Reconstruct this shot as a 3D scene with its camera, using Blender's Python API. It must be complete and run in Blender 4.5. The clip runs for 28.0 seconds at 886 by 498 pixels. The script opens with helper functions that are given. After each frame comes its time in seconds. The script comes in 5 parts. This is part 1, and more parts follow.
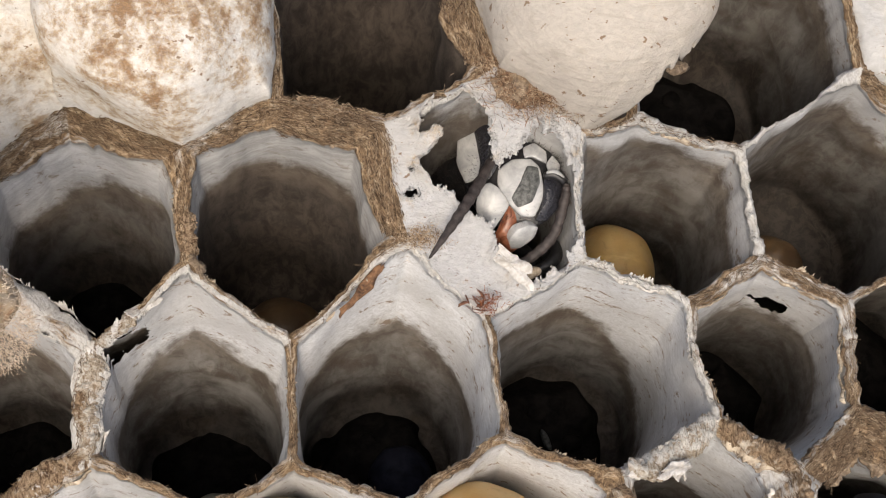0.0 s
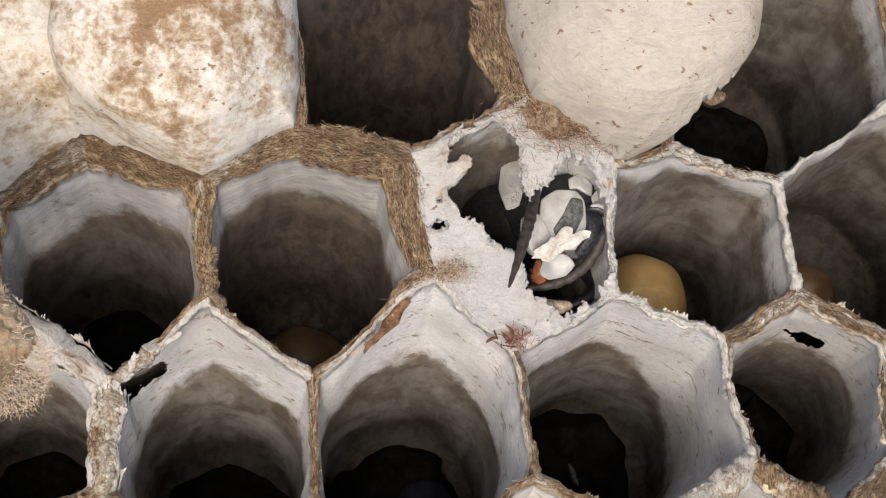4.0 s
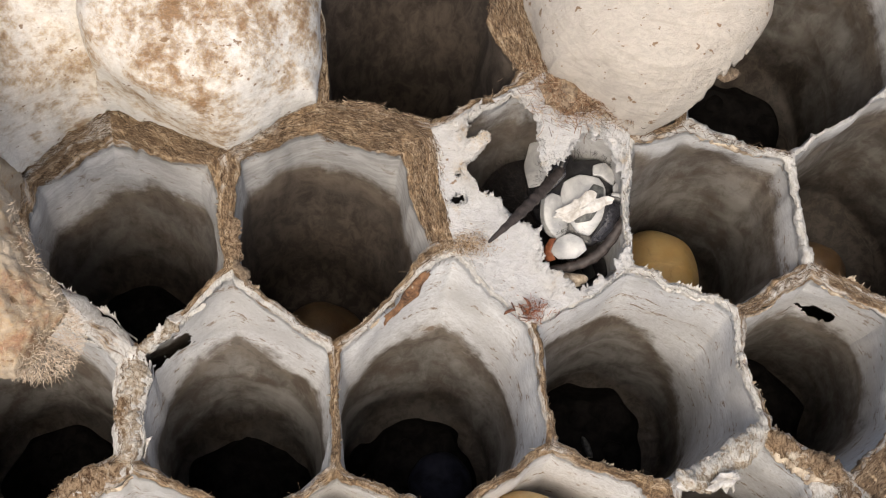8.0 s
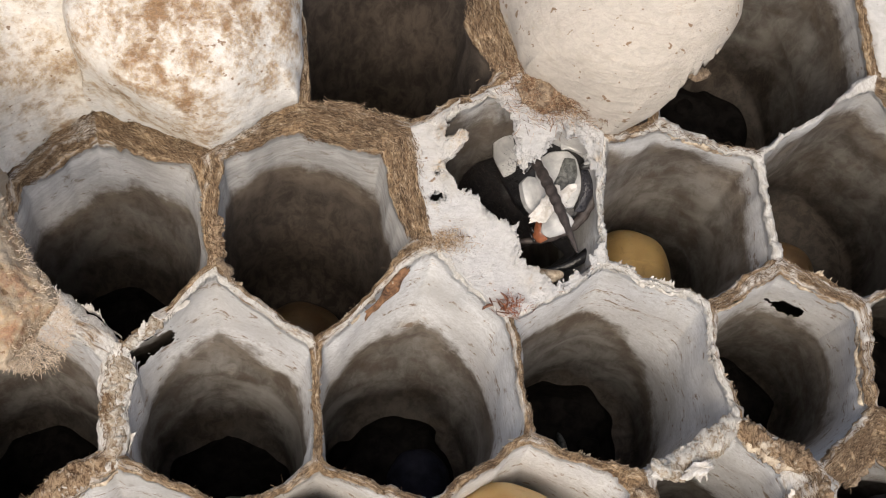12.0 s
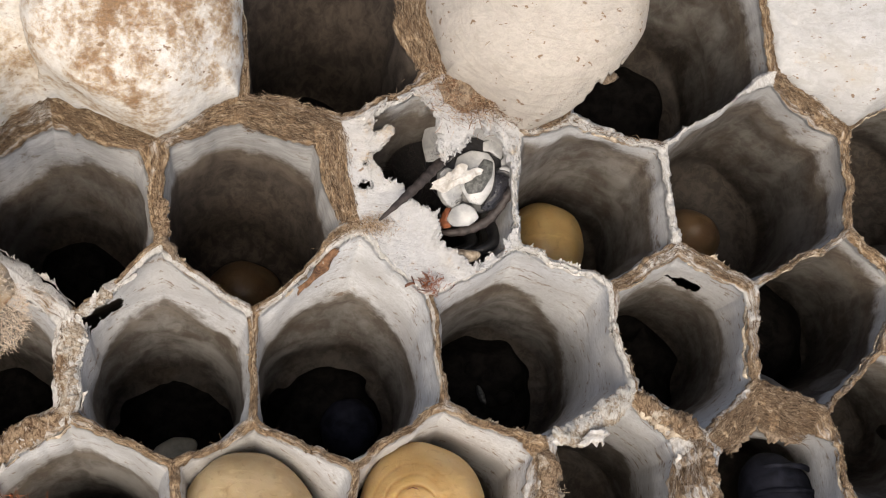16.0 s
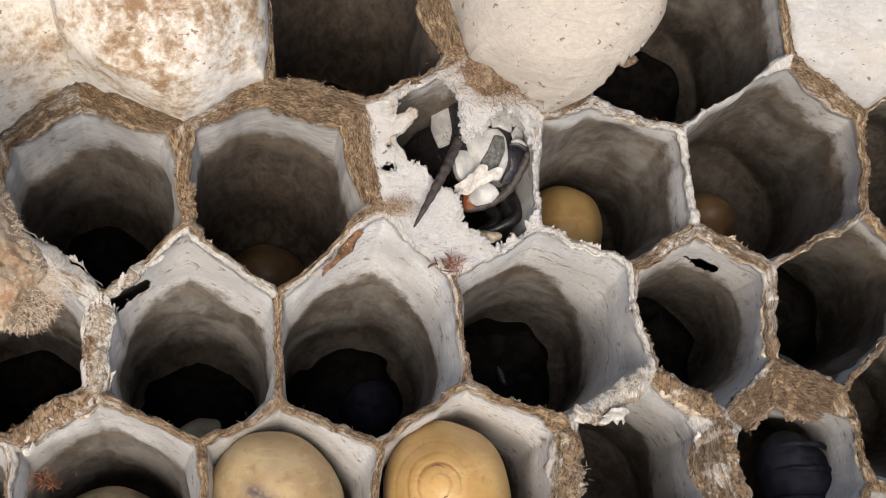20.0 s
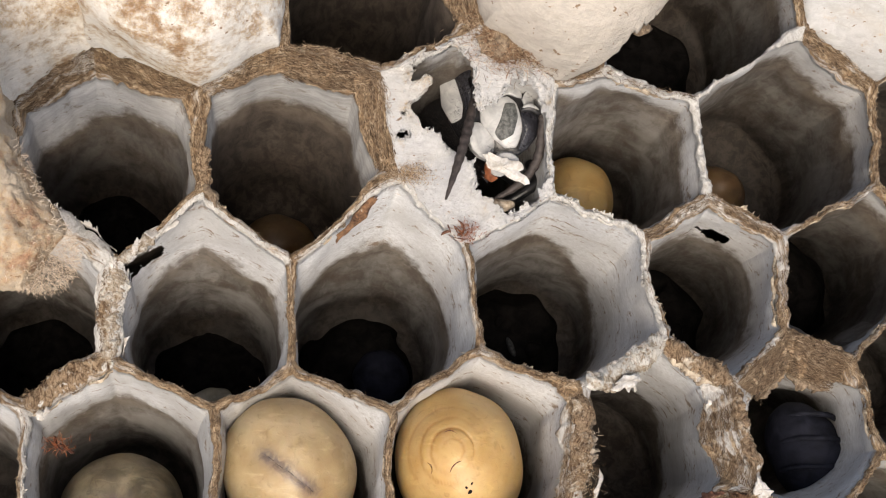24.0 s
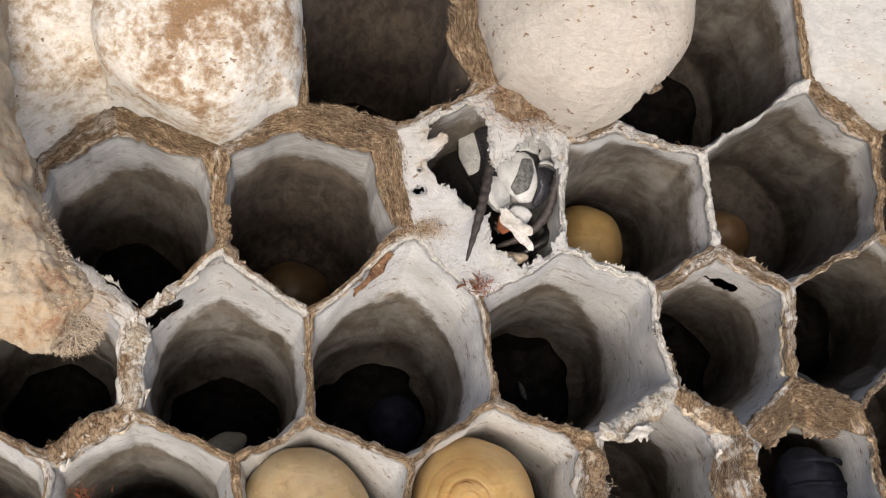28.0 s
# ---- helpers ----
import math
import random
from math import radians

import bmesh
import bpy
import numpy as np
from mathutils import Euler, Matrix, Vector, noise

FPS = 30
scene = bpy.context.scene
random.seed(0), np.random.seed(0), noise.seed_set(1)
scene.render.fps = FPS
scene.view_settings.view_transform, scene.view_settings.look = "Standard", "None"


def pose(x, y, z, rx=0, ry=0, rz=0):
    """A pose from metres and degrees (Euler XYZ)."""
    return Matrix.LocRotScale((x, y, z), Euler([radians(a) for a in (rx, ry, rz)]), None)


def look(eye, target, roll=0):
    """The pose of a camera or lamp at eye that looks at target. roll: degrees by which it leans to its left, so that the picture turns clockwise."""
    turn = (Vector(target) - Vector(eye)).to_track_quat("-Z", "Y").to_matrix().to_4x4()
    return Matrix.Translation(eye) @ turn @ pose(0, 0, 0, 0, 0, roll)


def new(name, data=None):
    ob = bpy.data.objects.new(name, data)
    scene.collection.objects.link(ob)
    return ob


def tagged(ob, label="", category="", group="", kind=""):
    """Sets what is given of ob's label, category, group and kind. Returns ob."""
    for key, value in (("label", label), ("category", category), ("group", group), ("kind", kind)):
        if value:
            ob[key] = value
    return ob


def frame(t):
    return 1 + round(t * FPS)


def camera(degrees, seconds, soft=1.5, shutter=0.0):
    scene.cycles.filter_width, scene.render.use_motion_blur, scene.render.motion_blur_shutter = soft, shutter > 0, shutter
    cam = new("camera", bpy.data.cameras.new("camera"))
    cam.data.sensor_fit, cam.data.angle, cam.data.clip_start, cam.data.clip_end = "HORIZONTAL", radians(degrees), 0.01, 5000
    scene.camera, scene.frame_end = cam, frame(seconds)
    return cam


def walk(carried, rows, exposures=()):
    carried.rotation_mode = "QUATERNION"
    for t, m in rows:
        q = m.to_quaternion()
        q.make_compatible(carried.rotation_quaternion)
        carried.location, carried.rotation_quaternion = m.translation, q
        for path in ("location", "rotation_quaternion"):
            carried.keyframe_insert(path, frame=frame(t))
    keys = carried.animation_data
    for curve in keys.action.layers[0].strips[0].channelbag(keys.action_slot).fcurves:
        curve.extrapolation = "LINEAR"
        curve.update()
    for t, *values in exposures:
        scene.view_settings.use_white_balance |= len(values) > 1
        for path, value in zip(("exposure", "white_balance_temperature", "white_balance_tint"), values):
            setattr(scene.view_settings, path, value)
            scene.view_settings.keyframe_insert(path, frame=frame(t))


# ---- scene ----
# ---- camera: millimetres and degrees ----
MM = 0.001
cam = camera(32.0, 28.0, soft=1.15)
PATH = [
    (0, -2.95, -15.34, 50.39, 16.706, -4.684, 0.012),
    (0.5, -3.16, -15.63, 50.39, 16.310, -4.700, -0.002),
    (0.8, -3.26, -15.38, 50.44, 16.424, -4.750, 0.024),
    (1, -3.33, -15.21, 50.47, 16.387, -4.729, 0.041),
    (1.5, -3.58, -14.71, 50.55, 16.253, -4.948, -0.015),
    (2, -3.80, -15.10, 50.49, 16.123, -4.853, 0.004),
    (2.3, -3.89, -15.30, 50.54, 16.563, -4.671, 0.046),
    (2.5, -3.95, -15.43, 50.57, 16.068, -4.754, 0.074),
    (3, -3.82, -15.19, 50.39, 16.062, -4.443, 0.229),
    (3.3, -3.46, -15.09, 49.92, 16.761, -4.415, 0.209),
    (3.5, -3.22, -15.02, 49.60, 16.154, -4.838, 0.196),
    (3.7, -3.31, -14.57, 49.38, 15.587, -4.777, 0.274),
    (4, -3.45, -13.89, 49.05, 16.798, -4.411, 0.392),
    (4.5, -3.44, -13.74, 49.47, 16.568, -4.541, 0.539),
    (6.5, -3.72, -13.77, 49.82, 16.634, -4.361, 0.411),
    (7, -3.95, -14.12, 49.71, 16.310, -4.360, 0.454),
    (7.5, -4.04, -14.35, 49.76, 16.272, -4.357, 0.491),
    (8, -4.00, -14.77, 49.90, 16.452, -4.272, 0.496),
    (8.5, -4.10, -14.51, 49.82, 16.625, -4.327, 0.454),
    (9, -4.10, -14.64, 49.64, 16.683, -4.246, 0.463),
    (9.5, -3.91, -14.74, 50.01, 16.680, -4.466, 0.330),
    (10, -4.08, -14.33, 50.15, 16.291, -4.140, 0.471),
    (10.5, -4.62, -14.60, 50.01, 16.857, -4.473, 0.201),
    (10.7, -4.48, -15.01, 50.32, 16.444, -5.360, 0.036),
    (11, -4.28, -15.62, 50.78, 17.331, -5.195, -0.211),
    (11.5, -4.53, -15.88, 50.87, 17.663, -5.425, -0.321),
    (12, -4.53, -15.86, 50.78, 17.212, -5.413, -0.121),
    (12.3, -4.90, -15.96, 50.73, 17.233, -4.786, 0.009),
    (12.5, -5.14, -16.02, 50.70, 16.476, -4.877, 0.096),
    (12.8, -4.34, -16.12, 51.85, 17.675, -4.512, 0.103),
    (13, -3.80, -16.18, 52.61, 15.513, -5.368, 0.108),
    (13.2, -3.23, -15.84, 53.30, 15.126, -5.778, 0.224),
    (13.5, -2.37, -15.32, 54.33, 14.450, -6.123, 0.398),
    (15.5, -3.20, -13.98, 57.41, 12.132, -7.243, 0.768),
    (15.7, -3.43, -13.69, 57.21, 11.859, -6.918, 0.740),
    (16, -3.78, -13.25, 56.90, 12.354, -7.066, 0.699),
    (16.3, -3.93, -13.56, 56.79, 12.217, -6.625, 0.724),
    (16.5, -4.03, -13.76, 56.71, 12.385, -6.759, 0.740),
    (16.8, -4.33, -13.93, 56.57, 12.985, -6.757, 0.674),
    (17, -4.53, -14.04, 56.48, 12.571, -7.086, 0.630),
    (17.3, -4.34, -14.44, 56.52, 11.896, -6.690, 0.698),
    (17.5, -4.22, -14.71, 56.55, 12.336, -6.492, 0.744),
    (17.7, -4.02, -14.43, 56.87, 12.228, -6.588, 0.725),
    (18, -3.71, -14.00, 57.34, 12.274, -6.747, 0.697),
    (18.3, -4.60, -14.35, 56.99, 12.468, -6.488, 0.682),
    (18.5, -5.19, -14.58, 56.75, 12.109, -6.429, 0.672),
    (18.8, -5.03, -14.11, 57.05, 11.985, -6.464, 0.652),
    (19, -4.93, -13.80, 57.25, 12.318, -6.439, 0.638),
    (19.3, -4.62, -14.05, 57.41, 12.144, -6.995, 0.621),
    (19.5, -4.42, -14.22, 57.51, 12.223, -6.755, 0.609),
    (19.8, -4.44, -14.00, 57.55, 12.081, -6.814, 0.610),
    (20, -4.45, -13.85, 57.58, 12.067, -6.772, 0.610),
    (20.3, -4.22, -14.41, 57.77, 12.418, -6.433, 0.675),
    (20.5, -4.07, -14.79, 57.89, 12.002, -6.657, 0.718),
    (22.5, -4.90, -14.46, 58.12, 11.609, -7.717, 0.810),
    (23, -5.21, -14.40, 57.79, 11.546, -7.732, 0.820),
    (23.5, -5.06, -14.41, 57.62, 11.531, -7.465, 0.893),
    (24, -5.14, -14.85, 57.53, 11.739, -7.015, 0.905),
    (24.3, -5.33, -15.22, 57.61, 11.568, -7.165, 0.688),
    (24.5, -5.45, -15.47, 57.66, 11.446, -7.107, 0.544),
    (24.7, -5.54, -16.11, 57.88, 11.251, -6.624, 0.419),
    (25, -5.67, -17.06, 58.21, 10.814, -6.902, 0.232),
    (25.3, -5.59, -16.72, 58.23, 10.626, -7.111, 0.252),
    (25.5, -5.54, -16.50, 58.24, 10.740, -6.824, 0.265),
    (25.8, -5.91, -16.09, 58.61, 10.569, -6.590, 0.502),
    (26, -6.15, -15.82, 58.85, 11.041, -6.632, 0.660),
    (26.2, -6.20, -14.84, 58.97, 12.845, -6.174, 0.720),
    (26.5, -6.27, -13.37, 59.14, 11.771, -6.710, 0.810),
    (26.8, -6.09, -13.24, 59.16, 11.861, -6.619, 0.814),
    (27, -5.97, -13.15, 59.17, 11.715, -6.744, 0.817),
    (27.5, -5.85, -13.12, 59.30, 11.823, -6.709, 0.785),
    (28, -6.25, -13.16, 58.98, 11.887, -7.245, 0.647),
]
walk(cam, [(t, pose(x * MM, y * MM, z * MM, rx, ry, rz)) for t, x, y, z, rx, ry, rz in PATH],
     exposures=[(0.0, 0.45, 7080, 10), (13.0, 0.46, 7100, 10), (23.5, 0.52, 7140, 10), (25.0, 0.62, 7180, 10), (26.0, 0.62, 7180, 10), (27.0, 0.48, 7120, 10), (28.0, 0.44, 7120, 10)])

# ---- daylight: bright soft sky, hazy sun from the upper left ----
world = bpy.data.worlds.new("sky")
scene.world = world
world.use_nodes = True
SUN_ELEVATION, SUN_TURN = 60.0, 192.0
wn = world.node_tree.nodes
sky = wn.new("ShaderNodeTexSky")
sky.sky_type = "NISHITA"
sky.sun_disc = False
sky.sun_elevation = radians(SUN_ELEVATION)
sky.sun_rotation = radians(SUN_TURN)
sky.dust_density = 4.0
wn["Background"].inputs["Strength"].default_value = 0.118
world.node_tree.links.new(sky.outputs[0], wn["Background"].inputs["Color"])
sun = new("sun", bpy.data.lights.new("sun", "SUN"))
sun.data.energy, sun.data.angle, sun.data.color = 2.15, radians(40), (1.0, 0.935, 0.85)
sd = radians(SUN_TURN)
sun_way = Vector((math.sin(sd) * math.cos(radians(SUN_ELEVATION)), math.cos(sd) * math.cos(radians(SUN_ELEVATION)), math.sin(radians(SUN_ELEVATION))))
sun.matrix_world = look(sun_way, (0, 0, 0))


# ---- node material helpers ----
class Mat:
    """A small wrapper that builds a node material."""

    def __init__(self, name):
        self.m = bpy.data.materials.new(name)
        self.m.use_nodes = True
        self.t = self.m.node_tree
        self.b = self.t.nodes["Principled BSDF"]
        self.co = self.t.nodes.new("ShaderNodeTexCoord").outputs["Object"]

    def link(self, a, b):
        self.t.links.new(a, b)

    def put(self, socket, value):
        if isinstance(value, bpy.types.NodeSocket):
            self.link(value, socket)
        else:
            socket.default_value = value

    def attr(self, name):
        n = self.t.nodes.new("ShaderNodeAttribute")
        n.attribute_name = name
        return n.outputs["Fac"]

    def space(self, scale=(1, 1, 1), turn=(0, 0, 0), shift=(0, 0, 0)):
        n = self.t.nodes.new("ShaderNodeMapping")
        self.link(self.co, n.inputs["Vector"])
        n.inputs["Scale"].default_value = [1000 * s for s in scale]
        n.inputs["Rotation"].default_value = turn
        n.inputs["Location"].default_value = shift
        return n.outputs[0]

    def course(self, along, across):
        """Coordinates that run along a rim and across it, in millimetres."""
        n = self.t.nodes.new("ShaderNodeCombineXYZ")
        self.link(self.math("MULTIPLY", self.attr("ring_x"), along), n.inputs[0])
        self.link(self.math("MULTIPLY", self.attr("ring_y"), along), n.inputs[1])
        self.link(self.math("MULTIPLY", self.attr("across"), across), n.inputs[2])
        return n.outputs[0]

    def noise(self, scale, detail=4.0, rough=0.6, vec=None, warp=0.0):
        n = self.t.nodes.new("ShaderNodeTexNoise")
        self.link(vec or self.space(), n.inputs["Vector"])
        n.inputs["Scale"].default_value = scale
        n.inputs["Detail"].default_value = detail
        n.inputs["Roughness"].default_value = rough
        n.inputs["Distortion"].default_value = warp
        return n.outputs["Fac"]

    def ramp(self, fac, lo, hi, a=0.0, b=1.0):
        n = self.t.nodes.new("ShaderNodeMapRange")
        n.interpolation_type = "SMOOTHSTEP"
        self.put(n.inputs["Value"], fac)
        for i, v in zip((1, 2, 3, 4), (lo, hi, a, b)):
            self.put(n.inputs[i], v)
        return n.outputs[0]

    def math(self, op, a, b=0.0):
        n = self.t.nodes.new("ShaderNodeMath")
        n.operation = op
        self.put(n.inputs[0], a)
        self.put(n.inputs[1], b)
        return n.outputs[0]

    def mix(self, fac, a, b):
        n = self.t.nodes.new("ShaderNodeMix")
        n.data_type = "RGBA"
        self.put(n.inputs["Factor"], fac)
        for socket, v in ((n.inputs[6], a), (n.inputs[7], b)):
            self.put(socket, (*v, 1.0) if isinstance(v, tuple) else v)
        return n.outputs[2]

    def done(self, colour, rough=0.8, bump=None, depth=0.05, spec=0.3, **more):
        self.put(self.b.inputs["Base Color"], (*colour, 1.0) if isinstance(colour, tuple) else colour)
        self.put(self.b.inputs["Roughness"], rough)
        self.b.inputs["Specular IOR Level"].default_value = spec
        if bump is not None:
            n = self.t.nodes.new("ShaderNodeBump")
            n.inputs["Strength"].default_value = 1.0
            n.inputs["Distance"].default_value = depth * MM
            self.link(bump, n.inputs["Height"])
            self.link(n.outputs[0], self.b.inputs["Normal"])
        for key, value in more.items():
            self.put(self.b.inputs[key.replace("_", " ")], value)
        return self.m


def paper_material():
    """Chewed-wood paper: brown fibrous rim, white silk lining below it, grey-brown tide-marked walls, deep shade
    painted into their lower part.
    """
    m = Mat("nest_paper")
    depth, pale, band, tone_shade = m.attr("depth"), m.attr("pale"), m.attr("band"), m.attr("tone_shade")
    fine = m.noise(9.0, 6, 0.7)
    grit = m.noise(16.0, 4, 0.7)
    fibre = m.noise(3.6, 8, 0.78, m.space((1, 0.4, 1.2), (0.2, 0.3, 0.6)), 2.6)
    strand = m.noise(3.6, 8, 0.78, m.space((0.4, 1, 1.2), (0.1, 0.2, -0.4)), 2.2)
    thread = m.noise(1.0, 7, 0.72, m.course(1.1, 8.0), 0.6)
    long = m.noise(1.0, 5, 0.6, m.course(0.55, 3.2), 0.4)
    clod = m.noise(1.0, 5, 0.65, m.course(1.5, 4.5), 0.5)
    sheen = m.noise(1.0, 6, 0.7, m.course(0.45, 3.2), 0.5)
    slow = m.noise(0.4, 3, 0.5, warp=0.3)
    mid = m.noise(1.9, 5, 0.7, warp=0.5)
    tide = m.noise(0.5, 3, 0.45, m.space((0.65, 0.65, 0.6)), 0.6)
    grain = m.noise(1.6, 7, 0.72, m.space((1.3, 1.3, 0.5)), 0.5)
    clot = m.noise(2.8, 5, 0.65, warp=0.8)
    veil = m.noise(0.3, 4, 0.5, m.space((0.55, 0.55, 0.8), shift=(3, 7, 1)), 0.9)
    felt = m.noise(1.0, 6, 0.68, m.space((1.0, 1.0, 0.85)), 0.4)
    brown = m.mix(m.ramp(fibre, 0.38, 0.6), (0.085, 0.05, 0.028), (0.36, 0.245, 0.145))
    brown = m.mix(m.ramp(m.math("ADD", m.math("MULTIPLY", strand, 0.35), m.math("MULTIPLY", thread, 0.65)), 0.5, 0.6), brown, (0.58, 0.44, 0.29))
    brown = m.mix(m.ramp(thread, 0.46, 0.38, 0.0, 0.7), brown, (0.06, 0.035, 0.02))
    brown = m.mix(m.ramp(grit, 0.62, 0.72, 0.0, 0.5), brown, (0.05, 0.032, 0.02))
    brown = m.mix(m.ramp(clod, 0.54, 0.64, 0.0, 0.8), brown, m.mix(m.ramp(grit, 0.4, 0.6), (0.44, 0.32, 0.2), (0.72, 0.62, 0.48)))
    brown = m.mix(m.ramp(clod, 0.44, 0.34, 0.0, 0.7), brown, (0.075, 0.046, 0.028))
    rust = m.mix(m.ramp(mid, 0.58, 0.72, 0.0, 0.6), brown, m.mix(m.ramp(fine, 0.4, 0.6), (0.19, 0.08, 0.035), (0.56, 0.38, 0.22)))
    silk = m.mix(m.ramp(m.math("ADD", m.math("MULTIPLY", fibre, 0.8), m.math("MULTIPLY", sheen, 0.2)), 0.34, 0.62), (0.4, 0.4, 0.4), (0.64, 0.65, 0.665))
    smear = m.noise(1.1, 7, 0.72, m.space((0.55, 0.9, 1.5), (0.0, 0.3, 0.5)), 1.0)
    silk = m.mix(m.ramp(smear, 0.54, 0.68, 0.0, 0.55), silk, (0.4, 0.34, 0.27))
    silk = m.mix(m.ramp(veil, 0.42, 0.66, 0.0, 0.6), silk, (0.36, 0.352, 0.34))
    silk = m.mix(m.ramp(m.math("MULTIPLY", m.ramp(smear, 0.54, 0.61), m.ramp(clot, 0.48, 0.56)), 0.0, 1.0, 0.0, 0.85), silk, (0.18, 0.12, 0.075))
    # Greyer silk in the dim cells, their shade mixed into its colour.
    silk = m.mix(m.math("MULTIPLY", tone_shade, 0.75), silk, m.mix(m.ramp(sheen, 0.4, 0.62), (0.2, 0.19, 0.175), (0.34, 0.332, 0.32)))
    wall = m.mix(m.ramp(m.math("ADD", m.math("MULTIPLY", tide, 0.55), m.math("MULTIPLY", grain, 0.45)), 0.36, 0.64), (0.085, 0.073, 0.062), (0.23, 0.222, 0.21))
    wall = m.mix(m.ramp(felt, 0.46, 0.66, 0.0, 0.55), wall, (0.08, 0.056, 0.04))
    wall = m.mix(m.ramp(grain, 0.6, 0.74, 0.0, 0.4), wall, (0.3, 0.27, 0.23))
    wall = m.mix(m.ramp(grit, 0.62, 0.74, 0.0, 0.5), wall, (0.045, 0.032, 0.025))
    wall = m.mix(m.ramp(clot, 0.62, 0.72, 0.0, 0.4), wall, (0.06, 0.04, 0.028))
    # Browner bare paper, made darker still by shade painted in per cell.
    wall = m.mix(tone_shade, wall, m.mix(m.ramp(grain, 0.35, 0.65), (0.024, 0.018, 0.014), (0.07, 0.055, 0.044)))
    rim_edge = m.math("ADD", m.math("MULTIPLY", m.math("SUBTRACT", fine, 0.5), 0.45), depth)
    mottle = m.math("ADD", m.math("MULTIPLY", m.math("SUBTRACT", slow, 0.5), 0.9), m.math("MULTIPLY", m.math("SUBTRACT", long, 0.5), 1.6))
    rim_silk = m.mix(m.ramp(fibre, 0.35, 0.6), (0.48, 0.455, 0.42), (0.72, 0.71, 0.69))
    rim = m.mix(m.ramp(m.math("ADD", pale, mottle), 0.32, 0.62), rust, rim_silk)
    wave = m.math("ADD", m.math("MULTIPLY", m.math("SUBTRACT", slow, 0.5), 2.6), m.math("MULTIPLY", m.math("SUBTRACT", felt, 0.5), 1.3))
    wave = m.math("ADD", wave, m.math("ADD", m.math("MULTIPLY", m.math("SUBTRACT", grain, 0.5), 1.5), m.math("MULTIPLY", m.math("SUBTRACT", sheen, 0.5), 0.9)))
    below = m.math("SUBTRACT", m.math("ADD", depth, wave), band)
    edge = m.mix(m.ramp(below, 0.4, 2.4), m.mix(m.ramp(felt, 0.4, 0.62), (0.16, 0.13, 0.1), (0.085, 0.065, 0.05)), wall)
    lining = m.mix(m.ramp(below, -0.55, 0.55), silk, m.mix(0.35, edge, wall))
    lining = m.mix(m.math("MULTIPLY", m.math("MULTIPLY", m.ramp(veil, 0.5, 0.66, 0.0, 0.6), m.ramp(below, 0.5, 2.2)), m.math("SUBTRACT", 1.0, tone_shade)), lining, (0.28, 0.272, 0.258))
    # Shade of the cell's depth, put into the wall colour with a ragged edge.
    shade_noise = m.noise(0.55, 5, 0.62, m.space((1.0, 1.0, 0.7), shift=(5, 2, 9)), 0.7)
    shade_depth = m.math("ADD", depth, m.math("MULTIPLY", m.math("SUBTRACT", shade_noise, 0.5), 9.0))
    lining = m.mix(m.ramp(shade_depth, 7.5, 10.5, 0.0, 0.75), lining, m.mix(m.ramp(grain, 0.4, 0.6), (0.022, 0.016, 0.012), (0.06, 0.045, 0.034)))
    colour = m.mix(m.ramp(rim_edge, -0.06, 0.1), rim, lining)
    bump = m.math("ADD", m.math("MULTIPLY", m.math("ADD", fibre, thread), m.ramp(depth, -0.1, 0.3, 0.8, 0.07)), m.math("MULTIPLY", m.math("ADD", fine, clod), m.ramp(depth, -0.1, 0.3, 0.35, 0.05)))
    return m.done(colour, m.ramp(m.math("ADD", below, m.ramp(depth, 0.0, 0.2, 3.0, 0.0)), -0.5, 1.5, 0.55, 0.85), bump, 0.13, 0.3)


